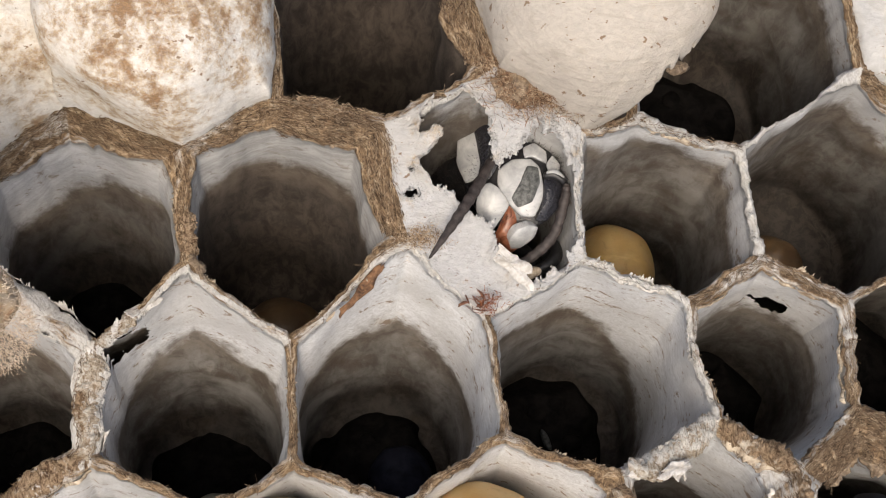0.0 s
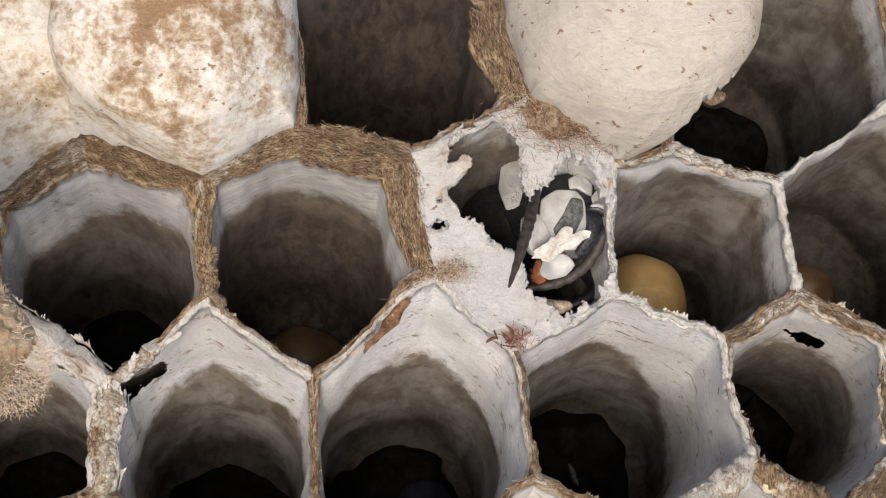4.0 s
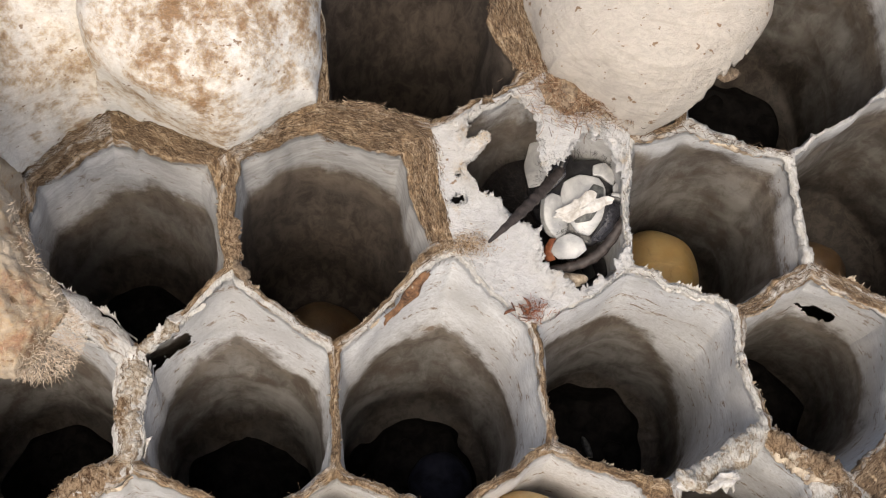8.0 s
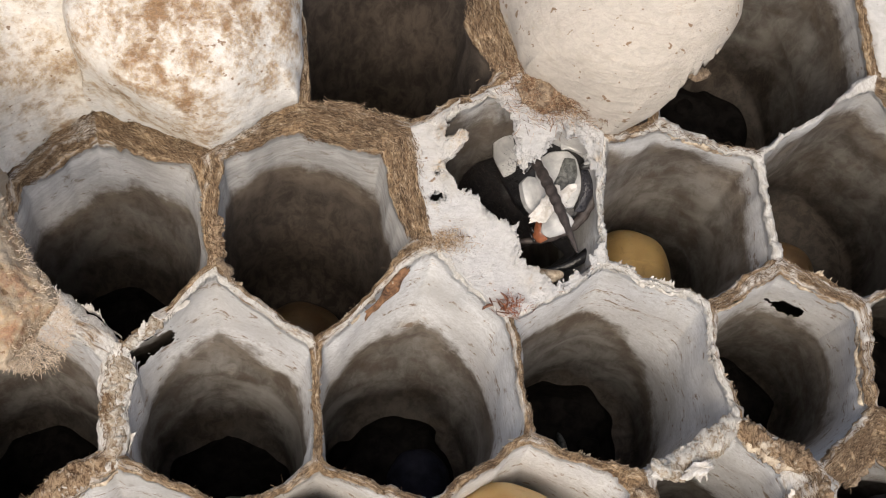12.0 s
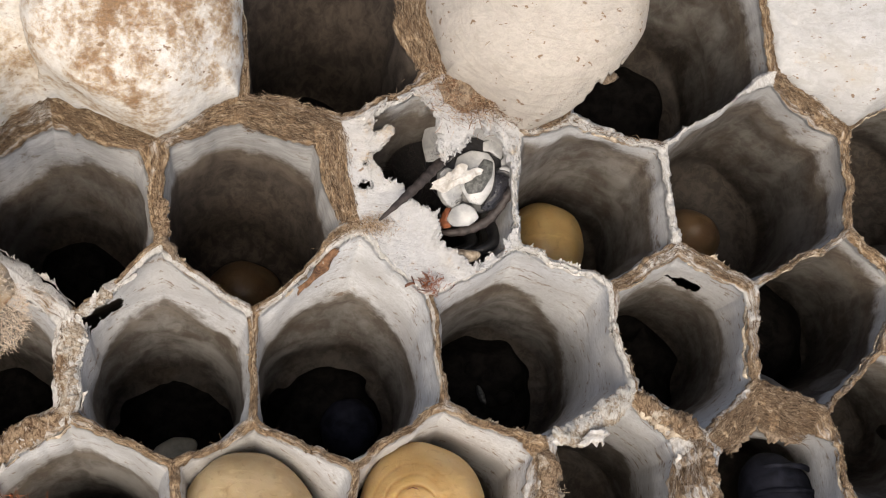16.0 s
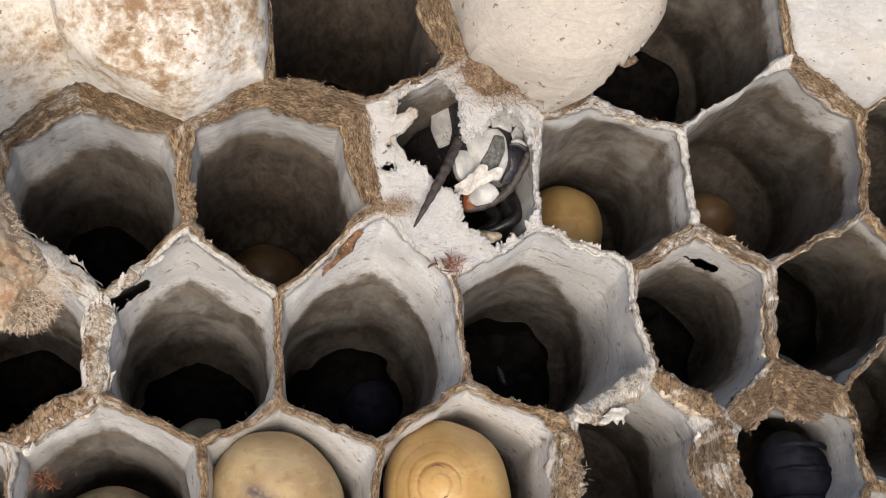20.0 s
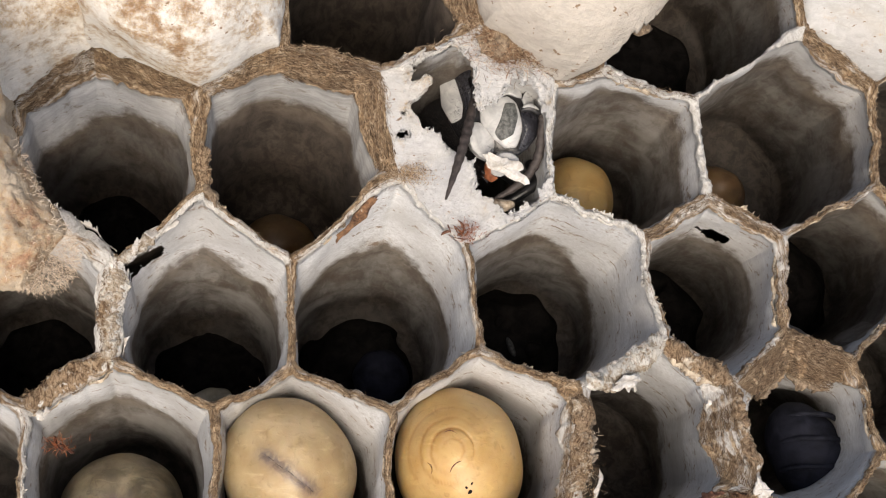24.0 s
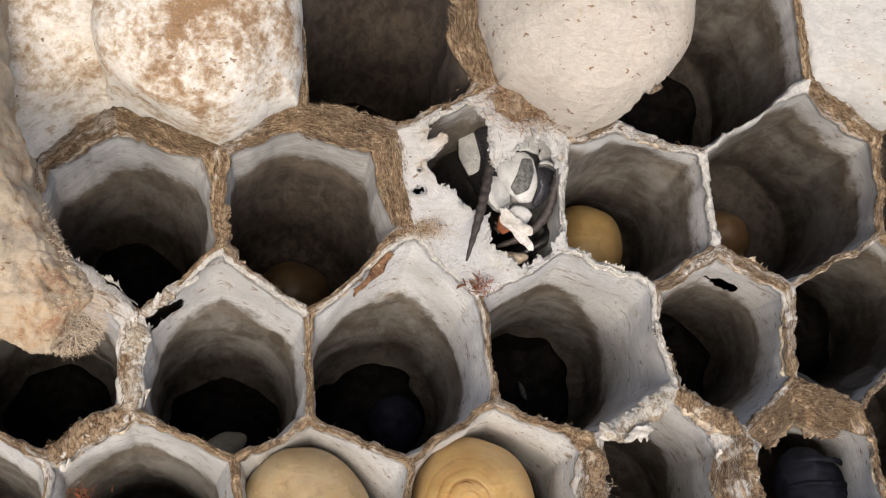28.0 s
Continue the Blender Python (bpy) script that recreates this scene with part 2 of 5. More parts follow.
def dome_material(name, blotch, tint=(0.82, 0.79, 0.73), stain=(0.24, 0.13, 0.06), crown=0.0, speckle=0.66, relief=0.075):
    """Silk cap of a closed cell: cream felt with fine strands, soft brown blotches and specks; crown: how far stains keep to its top."""
    m = Mat(name)
    high = m.attr("crown")
    strand = m.noise(2.6, 6, 0.7, m.space((0.8, 1.3, 1.0), (0.3, 0.2, 0.5)), 1.4)
    wisp = m.noise(7.0, 5, 0.7, m.space((0.5, 1.2, 1.0), (0.1, 0.4, 0.9)), 2.4)
    wrap = m.noise(1.5, 6, 0.68, m.space((0.35, 1.0, 2.6), (0.25, 0.1, 0.35)), 0.9)
    fine = m.noise(10.0, 5, 0.7)
    cloud = m.noise(0.36, 3, 0.5, warp=0.4)
    patch = m.noise(1.25, 9, 0.68, warp=0.2)
    fleck = m.noise(3.4, 5, 0.7, warp=0.5)
    base = m.mix(m.ramp(strand, 0.25, 0.75), tuple(0.78 * v for v in tint), tint)
    base = m.mix(m.ramp(wisp, 0.56, 0.68, 0.0, 0.5), base, tuple(min(0.86, 1.08 * v) for v in tint))
    base = m.mix(m.ramp(wrap, 0.5, 0.64, 0.0, 0.55), base, tuple(k * v for k, v in zip((0.72, 0.7, 0.67), tint)))
    base = m.mix(m.ramp(cloud, 0.52, 0.7, 0.0, 0.35), base, tuple(k * v for k, v in zip((0.84, 0.78, 0.68), tint)))
    field = m.math("ADD", m.math("MULTIPLY", m.math("SUBTRACT", cloud, 0.5), 1.4), m.math("MULTIPLY", m.math("SUBTRACT", patch, 0.5), 2.2))
    field = m.math("ADD", field, m.math("MULTIPLY", m.math("SUBTRACT", high, 0.5), crown))
    field = m.math("ADD", field, m.math("MULTIPLY", m.math("SUBTRACT", fleck, 0.5), 1.1))
    light = m.mix(m.ramp(fine, 0.35, 0.65), tuple(0.5 * (v + w) for v, w in zip(stain, tint)), (0.47, 0.35, 0.2))
    dark = m.mix(m.ramp(wisp, 0.4, 0.62), stain, tuple(1.7 * v for v in stain))
    colour = m.mix(m.ramp(field, -0.06 - blotch, 0.42 - blotch, 0.0, 0.8), base, light)
    colour = m.mix(m.ramp(field, 0.18 - blotch, 0.72 - blotch, 0.0, 0.85), colour, dark)
    speck = m.ramp(m.noise(2.2, 3, 0.6, m.space((1, 1.6, 1))), speckle, speckle + 0.035, 0.0, 0.85)
    colour = m.mix(speck, colour, (0.2, 0.12, 0.065))
    bump = m.math("ADD", m.math("MULTIPLY", m.math("ADD", strand, wisp), 0.45), m.math("ADD", m.math("MULTIPLY", patch, 0.6), m.math("MULTIPLY", wrap, 0.7)))
    return m.done(colour, 0.78, bump, relief, 0.25)


def plain_material(name, a, b, scale, rough, spec=0.3, depth=0.03, **more):
    m = Mat(name)
    n = m.noise(scale, 5, 0.65, warp=0.4)
    return m.done(m.mix(m.ramp(n, 0.3, 0.7), a, b), rough, n, depth, spec, **more)


PAPER = paper_material()
TABLE = plain_material("weathered_table_wood", (0.16, 0.11, 0.07), (0.3, 0.22, 0.15), 0.05, 0.6)


# ---- mesh helpers ----
def mesh_from(name, verts, faces, material, attrs=None, smooth=True):
    """A mesh from millimetre vertices."""
    me = bpy.data.meshes.new(name)
    me.from_pydata([tuple(float(c) * MM for c in v) for v in verts], [], faces)
    for key, values in (attrs or {}).items():
        layer = me.attributes.new(key, "FLOAT", "POINT")
        layer.data.foreach_set("value", np.asarray(values, dtype=np.float32))
    me.materials.append(material)
    me.polygons.foreach_set("use_smooth", [smooth] * len(me.polygons))
    me.update()
    return me


def part(name, me, parent, label=""):
    ob = new(name, me)
    ob.parent = parent
    return tagged(ob, label)


def rough3(p, scale, amount, seed=0.0):
    """Smooth vector noise in millimetres."""
    v = noise.noise_vector(Vector((p[0] * scale + seed, p[1] * scale - seed, p[2] * scale + 2 * seed)))
    return np.array(v) * amount


def grid_faces(rings, n, closed=True):
    return [(a * n + b, a * n + (b + 1) % n, (a + 1) * n + (b + 1) % n, (a + 1) * n + b)
            for a in range(rings - 1) for b in range(n if closed else n - 1)]


# ---- plan of the comb: centres of its cells, row by row from the top, in millimetres ----
ROWS = {}
TABLE_TOP = -19.5
ROWS[-1] = [(-27.52, 14.60), (-20.24, 14.08), (-12.95, 13.74), (-5.87, 13.58), (0.92, 13.87), (7.45, 15.10), (15.97, 18.65), (25.78, 22.22), (35.33, 25.28)]
ROWS[0] = [(-23.05, 6.89), (-15.89, 6.04), (-8.34, 6.56), (-1.33, 6.27), (5.37, 6.38), (10.92, 7.14), (21.25, 11.80), (30.07, 12.67), (38.56, 13.22)]
ROWS[1] = [(-26.04, 2.69), (-18.60, 1.99), (-11.10, 1.23), (-4.13, 1.47), (3.39, 3.02), (8.14, 1.25), (17.30, 3.47), (25.06, 3.58), (32.01, 5.96)]
ROWS[2] = [(-21.94, -4.29), (-14.93, -4.69), (-6.78, -5.12), (-0.70, -4.67), (7.06, -3.81), (12.90, -3.51), (17.90, -3.21), (25.79, -0.97), (32.79, 0.75)]
ROWS[3] = [(-25.36, -11.38), (-17.72, -11.20), (-10.44, -10.52), (-3.55, -11.37), (3.40, -10.98), (11.39, -9.58), (17.04, -9.12), (21.01, -6.32), (27.97, -5.01)]
ROWS[4] = [(-21.24, -17.72), (-13.98, -17.32), (-5.04, -16.64), (1.12, -16.61), (4.84, -15.81), (11.70, -16.28), (20.02, -14.41), (25.21, -11.76), (30.27, -9.08)]
ROWS[5] = [(-24.72, -24.40), (-16.69, -23.76), (-8.69, -22.96), (-2.02, -22.49), (2.63, -22.25), (7.83, -22.19), (14.95, -21.63), (22.37, -19.63), (29.59, -17.41)]
NUDGE_TOP = {(1, 0): (-0.07, 0.23), (1, 1): (-0.04, -0.14), (1, 2): (0.22, 0.12), (1, 3): (-0.38, -0.43), (1, 4): (0.48, 0.28), (2, -1): (-0.05, 0.26), (2, 0): (-0.19, 0.06), (2, 1): (0.40, 0.20), (2, 2): (-0.14, -0.34), (2, 3): (0.01, -0.12), (2, 4): (0.50, 0.20), (3, 0): (-0.13, -0.02), (3, 3): (0.33, -0.05), (3, 4): (-0.20, -0.04), (4, 0): (-0.13, -0.18), (4, 1): (-0.48, -0.42), (4, 2): (0.17, -0.18), (4, 3): (0.49, 0.00)}
NUDGE_LOW = {(0, 0): (0.11, -0.07), (0, 1): (-0.17, 0.02), (0, 2): (0.18, 0.31), (0, 3): (-0.14, 0.12), (0, 4): (-0.47, -0.23), (0, -1): (0.06, -0.24), (1, 0): (0.15, -0.23), (1, 1): (-0.11, -0.06), (1, 2): (-0.45, -0.25), (1, 3): (0.44, 0.43), (1, 4): (-0.33, -0.22), (2, 0): (0.26, 0.24), (2, 1): (0.13, 0.15), (2, 2): (-0.13, 0.26), (2, 3): (-0.26, 0.00), (3, 1): (0.17, 0.20), (3, 2): (0.34, 0.22), (3, 3): (-0.56, -0.02)}


def centre(r, c):
    return np.array(ROWS[r][c + 2])


def top_corner(r, c):
    """The corner above a cell, shared with the two cells of the row above."""
    k = c if r % 2 == 0 else c - 1
    return (centre(r, c) + centre(r - 1, k) + centre(r - 1, k + 1)) / 3 + np.array(NUDGE_TOP.get((r, c), (0, 0)))


def low_corner(r, c):
    k = c if r % 2 == 0 else c - 1
    return (centre(r, c) + centre(r + 1, k) + centre(r + 1, k + 1)) / 3 + np.array(NUDGE_LOW.get((r, c), (0, 0)))


def corners(r, c):
    """Six corners, counter-clockwise from the top, and the neighbours across the six sides between them."""
    k = c if r % 2 == 0 else c - 1
    pts = [top_corner(r, c), low_corner(r - 1, k), top_corner(r + 1, k), low_corner(r, c), top_corner(r + 1, k + 1), low_corner(r - 1, k + 1)]
    sides = [(r - 1, k), (r, c - 1), (r + 1, k), (r + 1, k + 1), (r, c + 1), (r - 1, k + 1)]
    return pts, sides


# Height of the mouths: a gentle saddle, and local rises and dips.
BASE = (-0.021, 0.575, 1.898, -1.011, -1.327, 1.196)
BUMPS = ((-7.8, 2.9, 0.59), (-6.6, -0.3, 1.14), (-3.9, -2.7, -3.04), (-11.9, 5.2, -0.34), (0.1, 1.7, -1.24), (2.9, -1.7, -1.42), (-3.6, -7.0, -1.55), (12.8, 0.4, -0.46), (15.7, -1.4, 0.56), (11.9, 4.2, -0.18), (3.6, 5.2, 1.41), (-10.9, -4.2, -0.42), (10.9, -4.8, -0.72), (-0.8, 3.6, 1.53), (-1.3, -1.9, 2.21), (-4.3, 5.4, -0.22), (-0.1, -8.9, 0.97), (-6.7, -8.7, 0.13))


def rim_height(x, y):
    u, v = x / 10, y / 10
    z = sum(k * t for k, t in zip(BASE, (1, u, v, u * u, u * v, v * v)))
    z += sum(w * math.exp(-((x - a) ** 2 + (y - b) ** 2) / 13.52) for a, b, w in BUMPS)
    return min(4.5, max(-5.0, z))


def lean(x, y):
    """How far the floor of a cell lies from below its mouth."""
    return np.array([-0.3 + 0.07 * max(x, 0.0), -1.5 + 0.15 * max(x, 0.0)])


# Half-widths of the rims: the default, and the broad fibrous ledges of some sides.
LEDGE = {}
LEDGE.update({((0, 1), (0, 2)): 1.2, ((0, 1), (1, 1)): 0.5, ((0, 1), (0, 0)): 0.25, ((0, 1), (1, 2)): 0.25})
LEDGE.update({((1, 0), (0, -1)): 0.82, ((1, 0), (0, 0)): 0.9, ((1, 0), (1, 1)): 0.3, ((1, 0), (2, -1)): 0.45, ((1, 1), (0, 0)): 0.62, ((1, 1), (0, 1)): 1.15, ((1, 1), (1, 2)): 1.05, ((1, 4), (0, 4)): 0.7})
LEDGE.update({((2, -1), (1, 0)): 0.6, ((2, -1), (2, 0)): 0.62, ((2, -1), (3, 0)): 0.7, ((2, 0), (2, -1)): 0.4, ((2, 1), (1, 2)): 0.06, ((2, 2), (1, 2)): 0.06, ((2, 3), (1, 3)): 0.34, ((2, 3), (1, 4)): 0.34, ((2, 3), (2, 4)): 0.32})
LEDGE.update({((3, 0), (2, -1)): 0.4, ((3, 2), (3, 3)): 0.6, ((3, 2), (4, 2)): 0.6, ((3, 3), (2, 3)): 0.6, ((3, 3), (3, 2)): 0.4, ((3, 3), (3, 4)): 1.7, ((3, 3), (4, 3)): 0.55, ((3, 4), (2, 3)): 1.25, ((3, 4), (2, 4)): 1.75})
LEDGE.update({((4, 2), (3, 2)): 0.5})
PALE = {}
PALE.update({((0, 3), (1, 4)): 0.8, ((0, 3), (1, 3)): 0.55})
PALE.update({((1, 0), (2, -1)): 0.8, ((1, 1), (2, 0)): 0.5, ((1, 3), (1, 2)): 1.0, ((1, 2), (1, 3)): 1.0, ((1, 2), (2, 2)): 1.0, ((1, 2), (2, 1)): 1.0, ((1, 2), (0, 2)): 0.9, ((1, 2), (0, 1)): 0.7, ((1, 3), (0, 3)): 0.55, ((1, 3), (0, 2)): 0.5, ((1, 3), (1, 4)): 0.8, ((1, 3), (2, 2)): 1.0, ((1, 4), (0, 3)): 0.8, ((1, 4), (1, 3)): 0.7})
PALE.update({((2, -1), (1, 0)): 0.7, ((2, -1), (2, 0)): 0.58, ((2, -1), (3, 0)): 0.45, ((2, 0), (1, 0)): 1.0, ((2, 0), (1, 1)): 0.6, ((2, 0), (2, -1)): 0.72, ((2, 1), (1, 1)): 0.5, ((2, 1), (1, 2)): 1.8, ((2, 1), (2, 2)): 0.5, ((2, 2), (1, 2)): 1.8, ((2, 2), (1, 3)): 1.0, ((2, 2), (2, 3)): 1.0})
PALE.update({((2, 2), (3, 3)): 0.75})
PALE.update({((3, 0), (2, -1)): 0.6, ((3, 0), (3, -1)): 0.8, ((3, 0), (4, -1)): 0.9, ((3, 0), (4, 0)): 1.0, ((3, 2), (3, 3)): 0.5, ((3, 3), (2, 2)): 0.8, ((3, 3), (2, 3)): 0.55, ((3, 3), (3, 2)): 0.6, ((3, 3), (4, 2)): 0.9, ((3, 3), (3, 4)): 0.38, ((3, 4), (3, 3)): 0.6, ((2, 3), (3, 3)): 0.55, ((2, 3), (3, 4)): 0.45})
PALE.update({((4, -1), (3, 0)): 1.0, ((4, 0), (3, 0)): 1.0, ((4, 2), (3, 2)): 0.45})
# Sides where the white silk runs on without a torn edge.
SMOOTH = {((1, 3), (1, 4)), ((1, 4), (1, 3)), ((0, 3), (1, 4)), ((1, 4), (0, 3)), ((2, 1), (1, 2)), ((2, 2), (1, 2)), ((2, 1), (2, 2)), ((4, 0), (3, 0))}
PER_SIDE = 40


def wobble(p):
    """Uneven course of a wall, the same for both cells that share it."""
    q = np.array([p[0], p[1], 0.0])
    return p + (rough3(q, 0.55, 0.22, 8.0) + rough3(q, 1.7, 0.1, 2.0))[:2]


def outline(r, c):
    """The mid-lines of a cell's walls: points, ledge widths and paleness round the mouth."""
    pts, sides = corners(r, c)
    out, width, pale = [], [], []
    for i in range(6):
        for k in range(PER_SIDE):
            f = k / PER_SIDE
            out.append(wobble(pts[i] * (1 - f) + pts[(i + 1) % 6] * f))
            here = LEDGE.get(((r, c), sides[i]), 0.07 if PALE.get(((r, c), sides[i]), 0.0) > 0.6 else 0.12)
            before, after = LEDGE.get(((r, c), sides[i - 1]), 0.12), LEDGE.get(((r, c), sides[(i + 1) % 6]), 0.12)
            w = min(f, 1 - f) * 2
            side = before if f < 0.5 else after
            own_width = here * (0.5 + 0.5 * min(1, w * 1.5)) + side * (0.5 - 0.5 * min(1, w * 1.5))
            p = out[-1]
            width.append(own_width + min(own_width, 0.55 if ((r, c), sides[i]) in PALE else 0.3) * (0.6 * noise.noise(Vector((p[0] * 0.9, p[1] * 0.9, 4.0))) + 0.3 * noise.noise(Vector((p[0] * 3, p[1] * 3, 4.0)))))
            pale.append(PALE.get(((r, c), sides[i]), 0.05 if here > 0.85 else 0.3))
    return np.array(out), np.array(width), np.array(pale)


# Ragged holes chewed through walls: centre and radii.
HOLES = (((-9.8, -2.95, -3.75), (1.15, 0.9, 0.85)), ((13.62, -0.8, -4.2), (0.72, 0.5, 0.55)))


def whole(p):
    """Positive where the paper stands, negative inside a chewed hole."""
    best = 9.0
    for mid, size in HOLES:
        d = math.sqrt(sum(((a - b) / k) ** 2 for a, b, k in zip(p[:3], mid, size)))
        best = min(best, d - 1 + 0.7 * noise.noise(Vector(p[:3] * 2.3)) + 0.45 * noise.noise(Vector(p[:3] * 6)))
    return best


def finer(verts, faces, near, cuts):
    """Splits the quads for which near(middle) holds into cuts x cuts."""
    verts, out = list(verts), []
    for f in faces:
        if len(f) != 4 or not near(sum(verts[i][:3] for i in f) / 4):
            out.append(f)
            continue
        a, b, c, d = (verts[i] for i in f)
        base = len(verts)
        for v in range(cuts + 1):
            for u in range(cuts + 1):
                g, h = u / cuts, v / cuts
                verts.append((a * (1 - g) + b * g) * (1 - h) + (d * (1 - g) + c * g) * h)
        w = cuts + 1
        out += [(base + v * w + u, base + v * w + u + 1, base + (v + 1) * w + u + 1, base + (v + 1) * w + u) for v in range(cuts) for u in range(cuts)]
    return verts, out


def clip(verts, faces, field):
    """Cuts a mesh along the line where the field is nought and keeps the positive side."""
    verts, out, cut = list(verts), [], {}
    value = {}

    def at(i):
        if i not in value:
            value[i] = field(verts[i])
        return value[i]

    for f in faces:
        vals = [at(i) for i in f]
        if min(vals) > 0:
            out.append(f)
            continue
        if max(vals) <= 0:
            continue
        ring = []
        for k, i in enumerate(f):
            j = f[(k + 1) % len(f)]
            if vals[k] > 0:
                ring.append(i)
            if (vals[k] > 0) != (at(j) > 0):
                key = (min(i, j), max(i, j))
                if key not in cut:
                    g = at(i) / (at(i) - at(j))
                    cut[key] = len(verts)
                    verts.append(verts[i] * (1 - g) + verts[j] * g)
                ring.append(cut[key])
        if len(ring) > 2:
            out.append(tuple(ring))
    used = sorted({i for f in out for i in f})
    to = {i: k for k, i in enumerate(used)}
    return [verts[i] for i in used], [tuple(to[i] for i in f) for f in out]


def cell_mesh(r, c, deep=13.0, band=1.6):
    """A paper cell: a fibrous rim, a six-sided mouth that turns round further down, and a rounded floor."""
    mid, width, pale = outline(r, c)
    n = len(mid)
    mc = mid.mean(0)
    out = mid - mc
    dist = np.linalg.norm(out, axis=1)
    mean = dist.mean()
    shift = lean(*mc)
    calm = np.array([np.mean([width[(i + k) % n] for k in range(-9, 10)]) for i in range(n)])
    levels = [(0.0, 0.0), (0.35, 0.02), (0.7, 0.05), (0.92, 0.1), (1.0, 0.22)] + [(1.0, d) for d in (0.4, 0.65, 1.0, 1.4, 1.9, 2.5, 3.2, 4.0, 5.0, 6.0, 7.2, 8.4, 9.6, 10.6, 11.4)]
    verts, depth_a, pale_a, run_a, across_a = [], [], [], [], []
    step = np.linalg.norm(np.roll(mid, -1, axis=0) - mid, axis=1)
    girth = step.sum()
    turn = 2 * math.pi * np.concatenate([[0.0], np.cumsum(step)[:-1]]) / girth
    ring = np.stack([np.cos(turn), np.sin(turn)], axis=1) * girth / (2 * math.pi) + np.array([17.0 * r, 23.0 * c])
    for s, d in levels:
        f = d / 12.0
        round_off = min(1.0, 0.12 * s + 0.77 * (1 - math.exp(-(d / 3.3) ** 1.15)))
        taper = 1 - 0.14 * f
        drop = d * deep / 12.0
        for i in range(n):
            wide = width[i] * (1 - min(1, d / 0.5)) + calm[i] * min(1, d / 0.5)
            slope = 0.4 * max(0.0, wide - 0.2) * s
            rad = (dist[i] - wide * s * 1.1) * (1 - round_off) + (mean * 0.93 - (0.2 + 0.35 * (wide - 0.2)) * s) * round_off
            p = mc + out[i] / dist[i] * rad * taper + shift * f
            z = rim_height(*mid[i]) - drop - slope
            q = np.array([p[0], p[1], z])
            ragged = 2.0 if pale[i] > 0.6 and width[i] < 0.3 else 1.0
            crumble = 2.2 if mid[i][0] > 6.5 and mid[i][1] < -5 else 1.0
            fine = 0.06 * crumble if d < 0.3 else 0.03
            q += rough3(q, 2.2, fine, 3.1) * (1.0 if s > 0 else 0.3) + (rough3(q, 7.0, 0.05 * crumble * ragged, 1.3) * (1.0 if s > 0 else 0.0) if d < 0.3 else 0) + rough3(q, 0.45, 0.22 * min(1, d), r * 7.0 + c)
            flat = min(1.0, 0.25 / max(0.05, width[i])) ** 1.5
            q[2] += flat * 0.16 * noise.noise(Vector((mid[i][0] * 1.3, mid[i][1] * 1.3, 5.0))) + flat * (0.16 * noise.noise(Vector((mid[i][0] * 4, mid[i][1] * 4, 1.0))) + 0.12 * noise.noise(Vector((mid[i][0] * 11, mid[i][1] * 11, 1.0))) if d < 0.3 else 0)
            verts.append(q)
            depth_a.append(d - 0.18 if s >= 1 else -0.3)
            pale_a.append(pale[i])
            run_a.append(ring[i])
            across_a.append(wide * s + d)
    rings = len(levels)
    base = np.array([mc[0] + shift[0], mc[1] + shift[1], rim_height(*mc) - deep])
    for k, rr in enumerate((0.75, 0.4)):
        for i in range(n):
            p = verts[(len(levels) - 1) * n + i]
            q = base + (p - base) * rr
            q[2] = base[2] + 0.55 * rr * rr
            verts.append(q)
            depth_a.append(12.0)
            pale_a.append(0.0)
        rings += 1
    verts.append(base)
    depth_a.append(12.0)
    pale_a.append(0.0)
    faces = [f[::-1] for f in grid_faces(rings, n)]
    faces = [tuple(reversed(f)) for f in faces]
    last = (rings - 1) * n
    faces += [(last + i, last + (i + 1) % n, len(verts) - 1) for i in range(n)]
    # the back of the comb, and an outer skin where no cell adjoins
    sides = corners(r, c)[1]
    k = len(verts)
    for i in range(n):
        verts.append(np.array([*(mid[i] + shift), TABLE_TOP]))
        depth_a.append(14.0)
        pale_a.append(0.0)
    faces += [(i, k + i, k + (i + 1) % n, (i + 1) % n) for i in range(n) if sides[i // PER_SIDE] not in CELLS]
    faces.append(tuple(k + i for i in range(n)))
    spare = len(verts) - len(run_a)
    full = [np.array([*v, *more]) for v, *more in zip(verts, depth_a, pale_a, [k[0] for k in run_a] + [0.0] * spare, [k[1] for k in run_a] + [0.0] * spare, across_a + [12.0] * spare)]

    def near(p):
        return any(sum(((a - b) / (k + 0.7)) ** 2 for a, b, k in zip(p, at, size)) < 2.5 for at, size in HOLES)

    if any(near(v) for v in verts):
        full, faces = finer(full, faces, near, 5)
        full, faces = clip(full, faces, whole)
    return mesh_from("cell", [v[:3] for v in full], faces, PAPER, {"depth": [v[3] for v in full], "pale": [v[4] for v in full], "ring_x": [v[5] for v in full], "ring_y": [v[6] for v in full], "across": [v[7] for v in full], "band": [band * (1 + SLANT.get((r, c), 0.15) * math.cos(math.atan2(v[1] - mc[1], v[0] - mc[0]) + 0.4)) for v in full], "tone_shade": [TONE_SHADE.get((r, c), 0.0)] * len(full)})


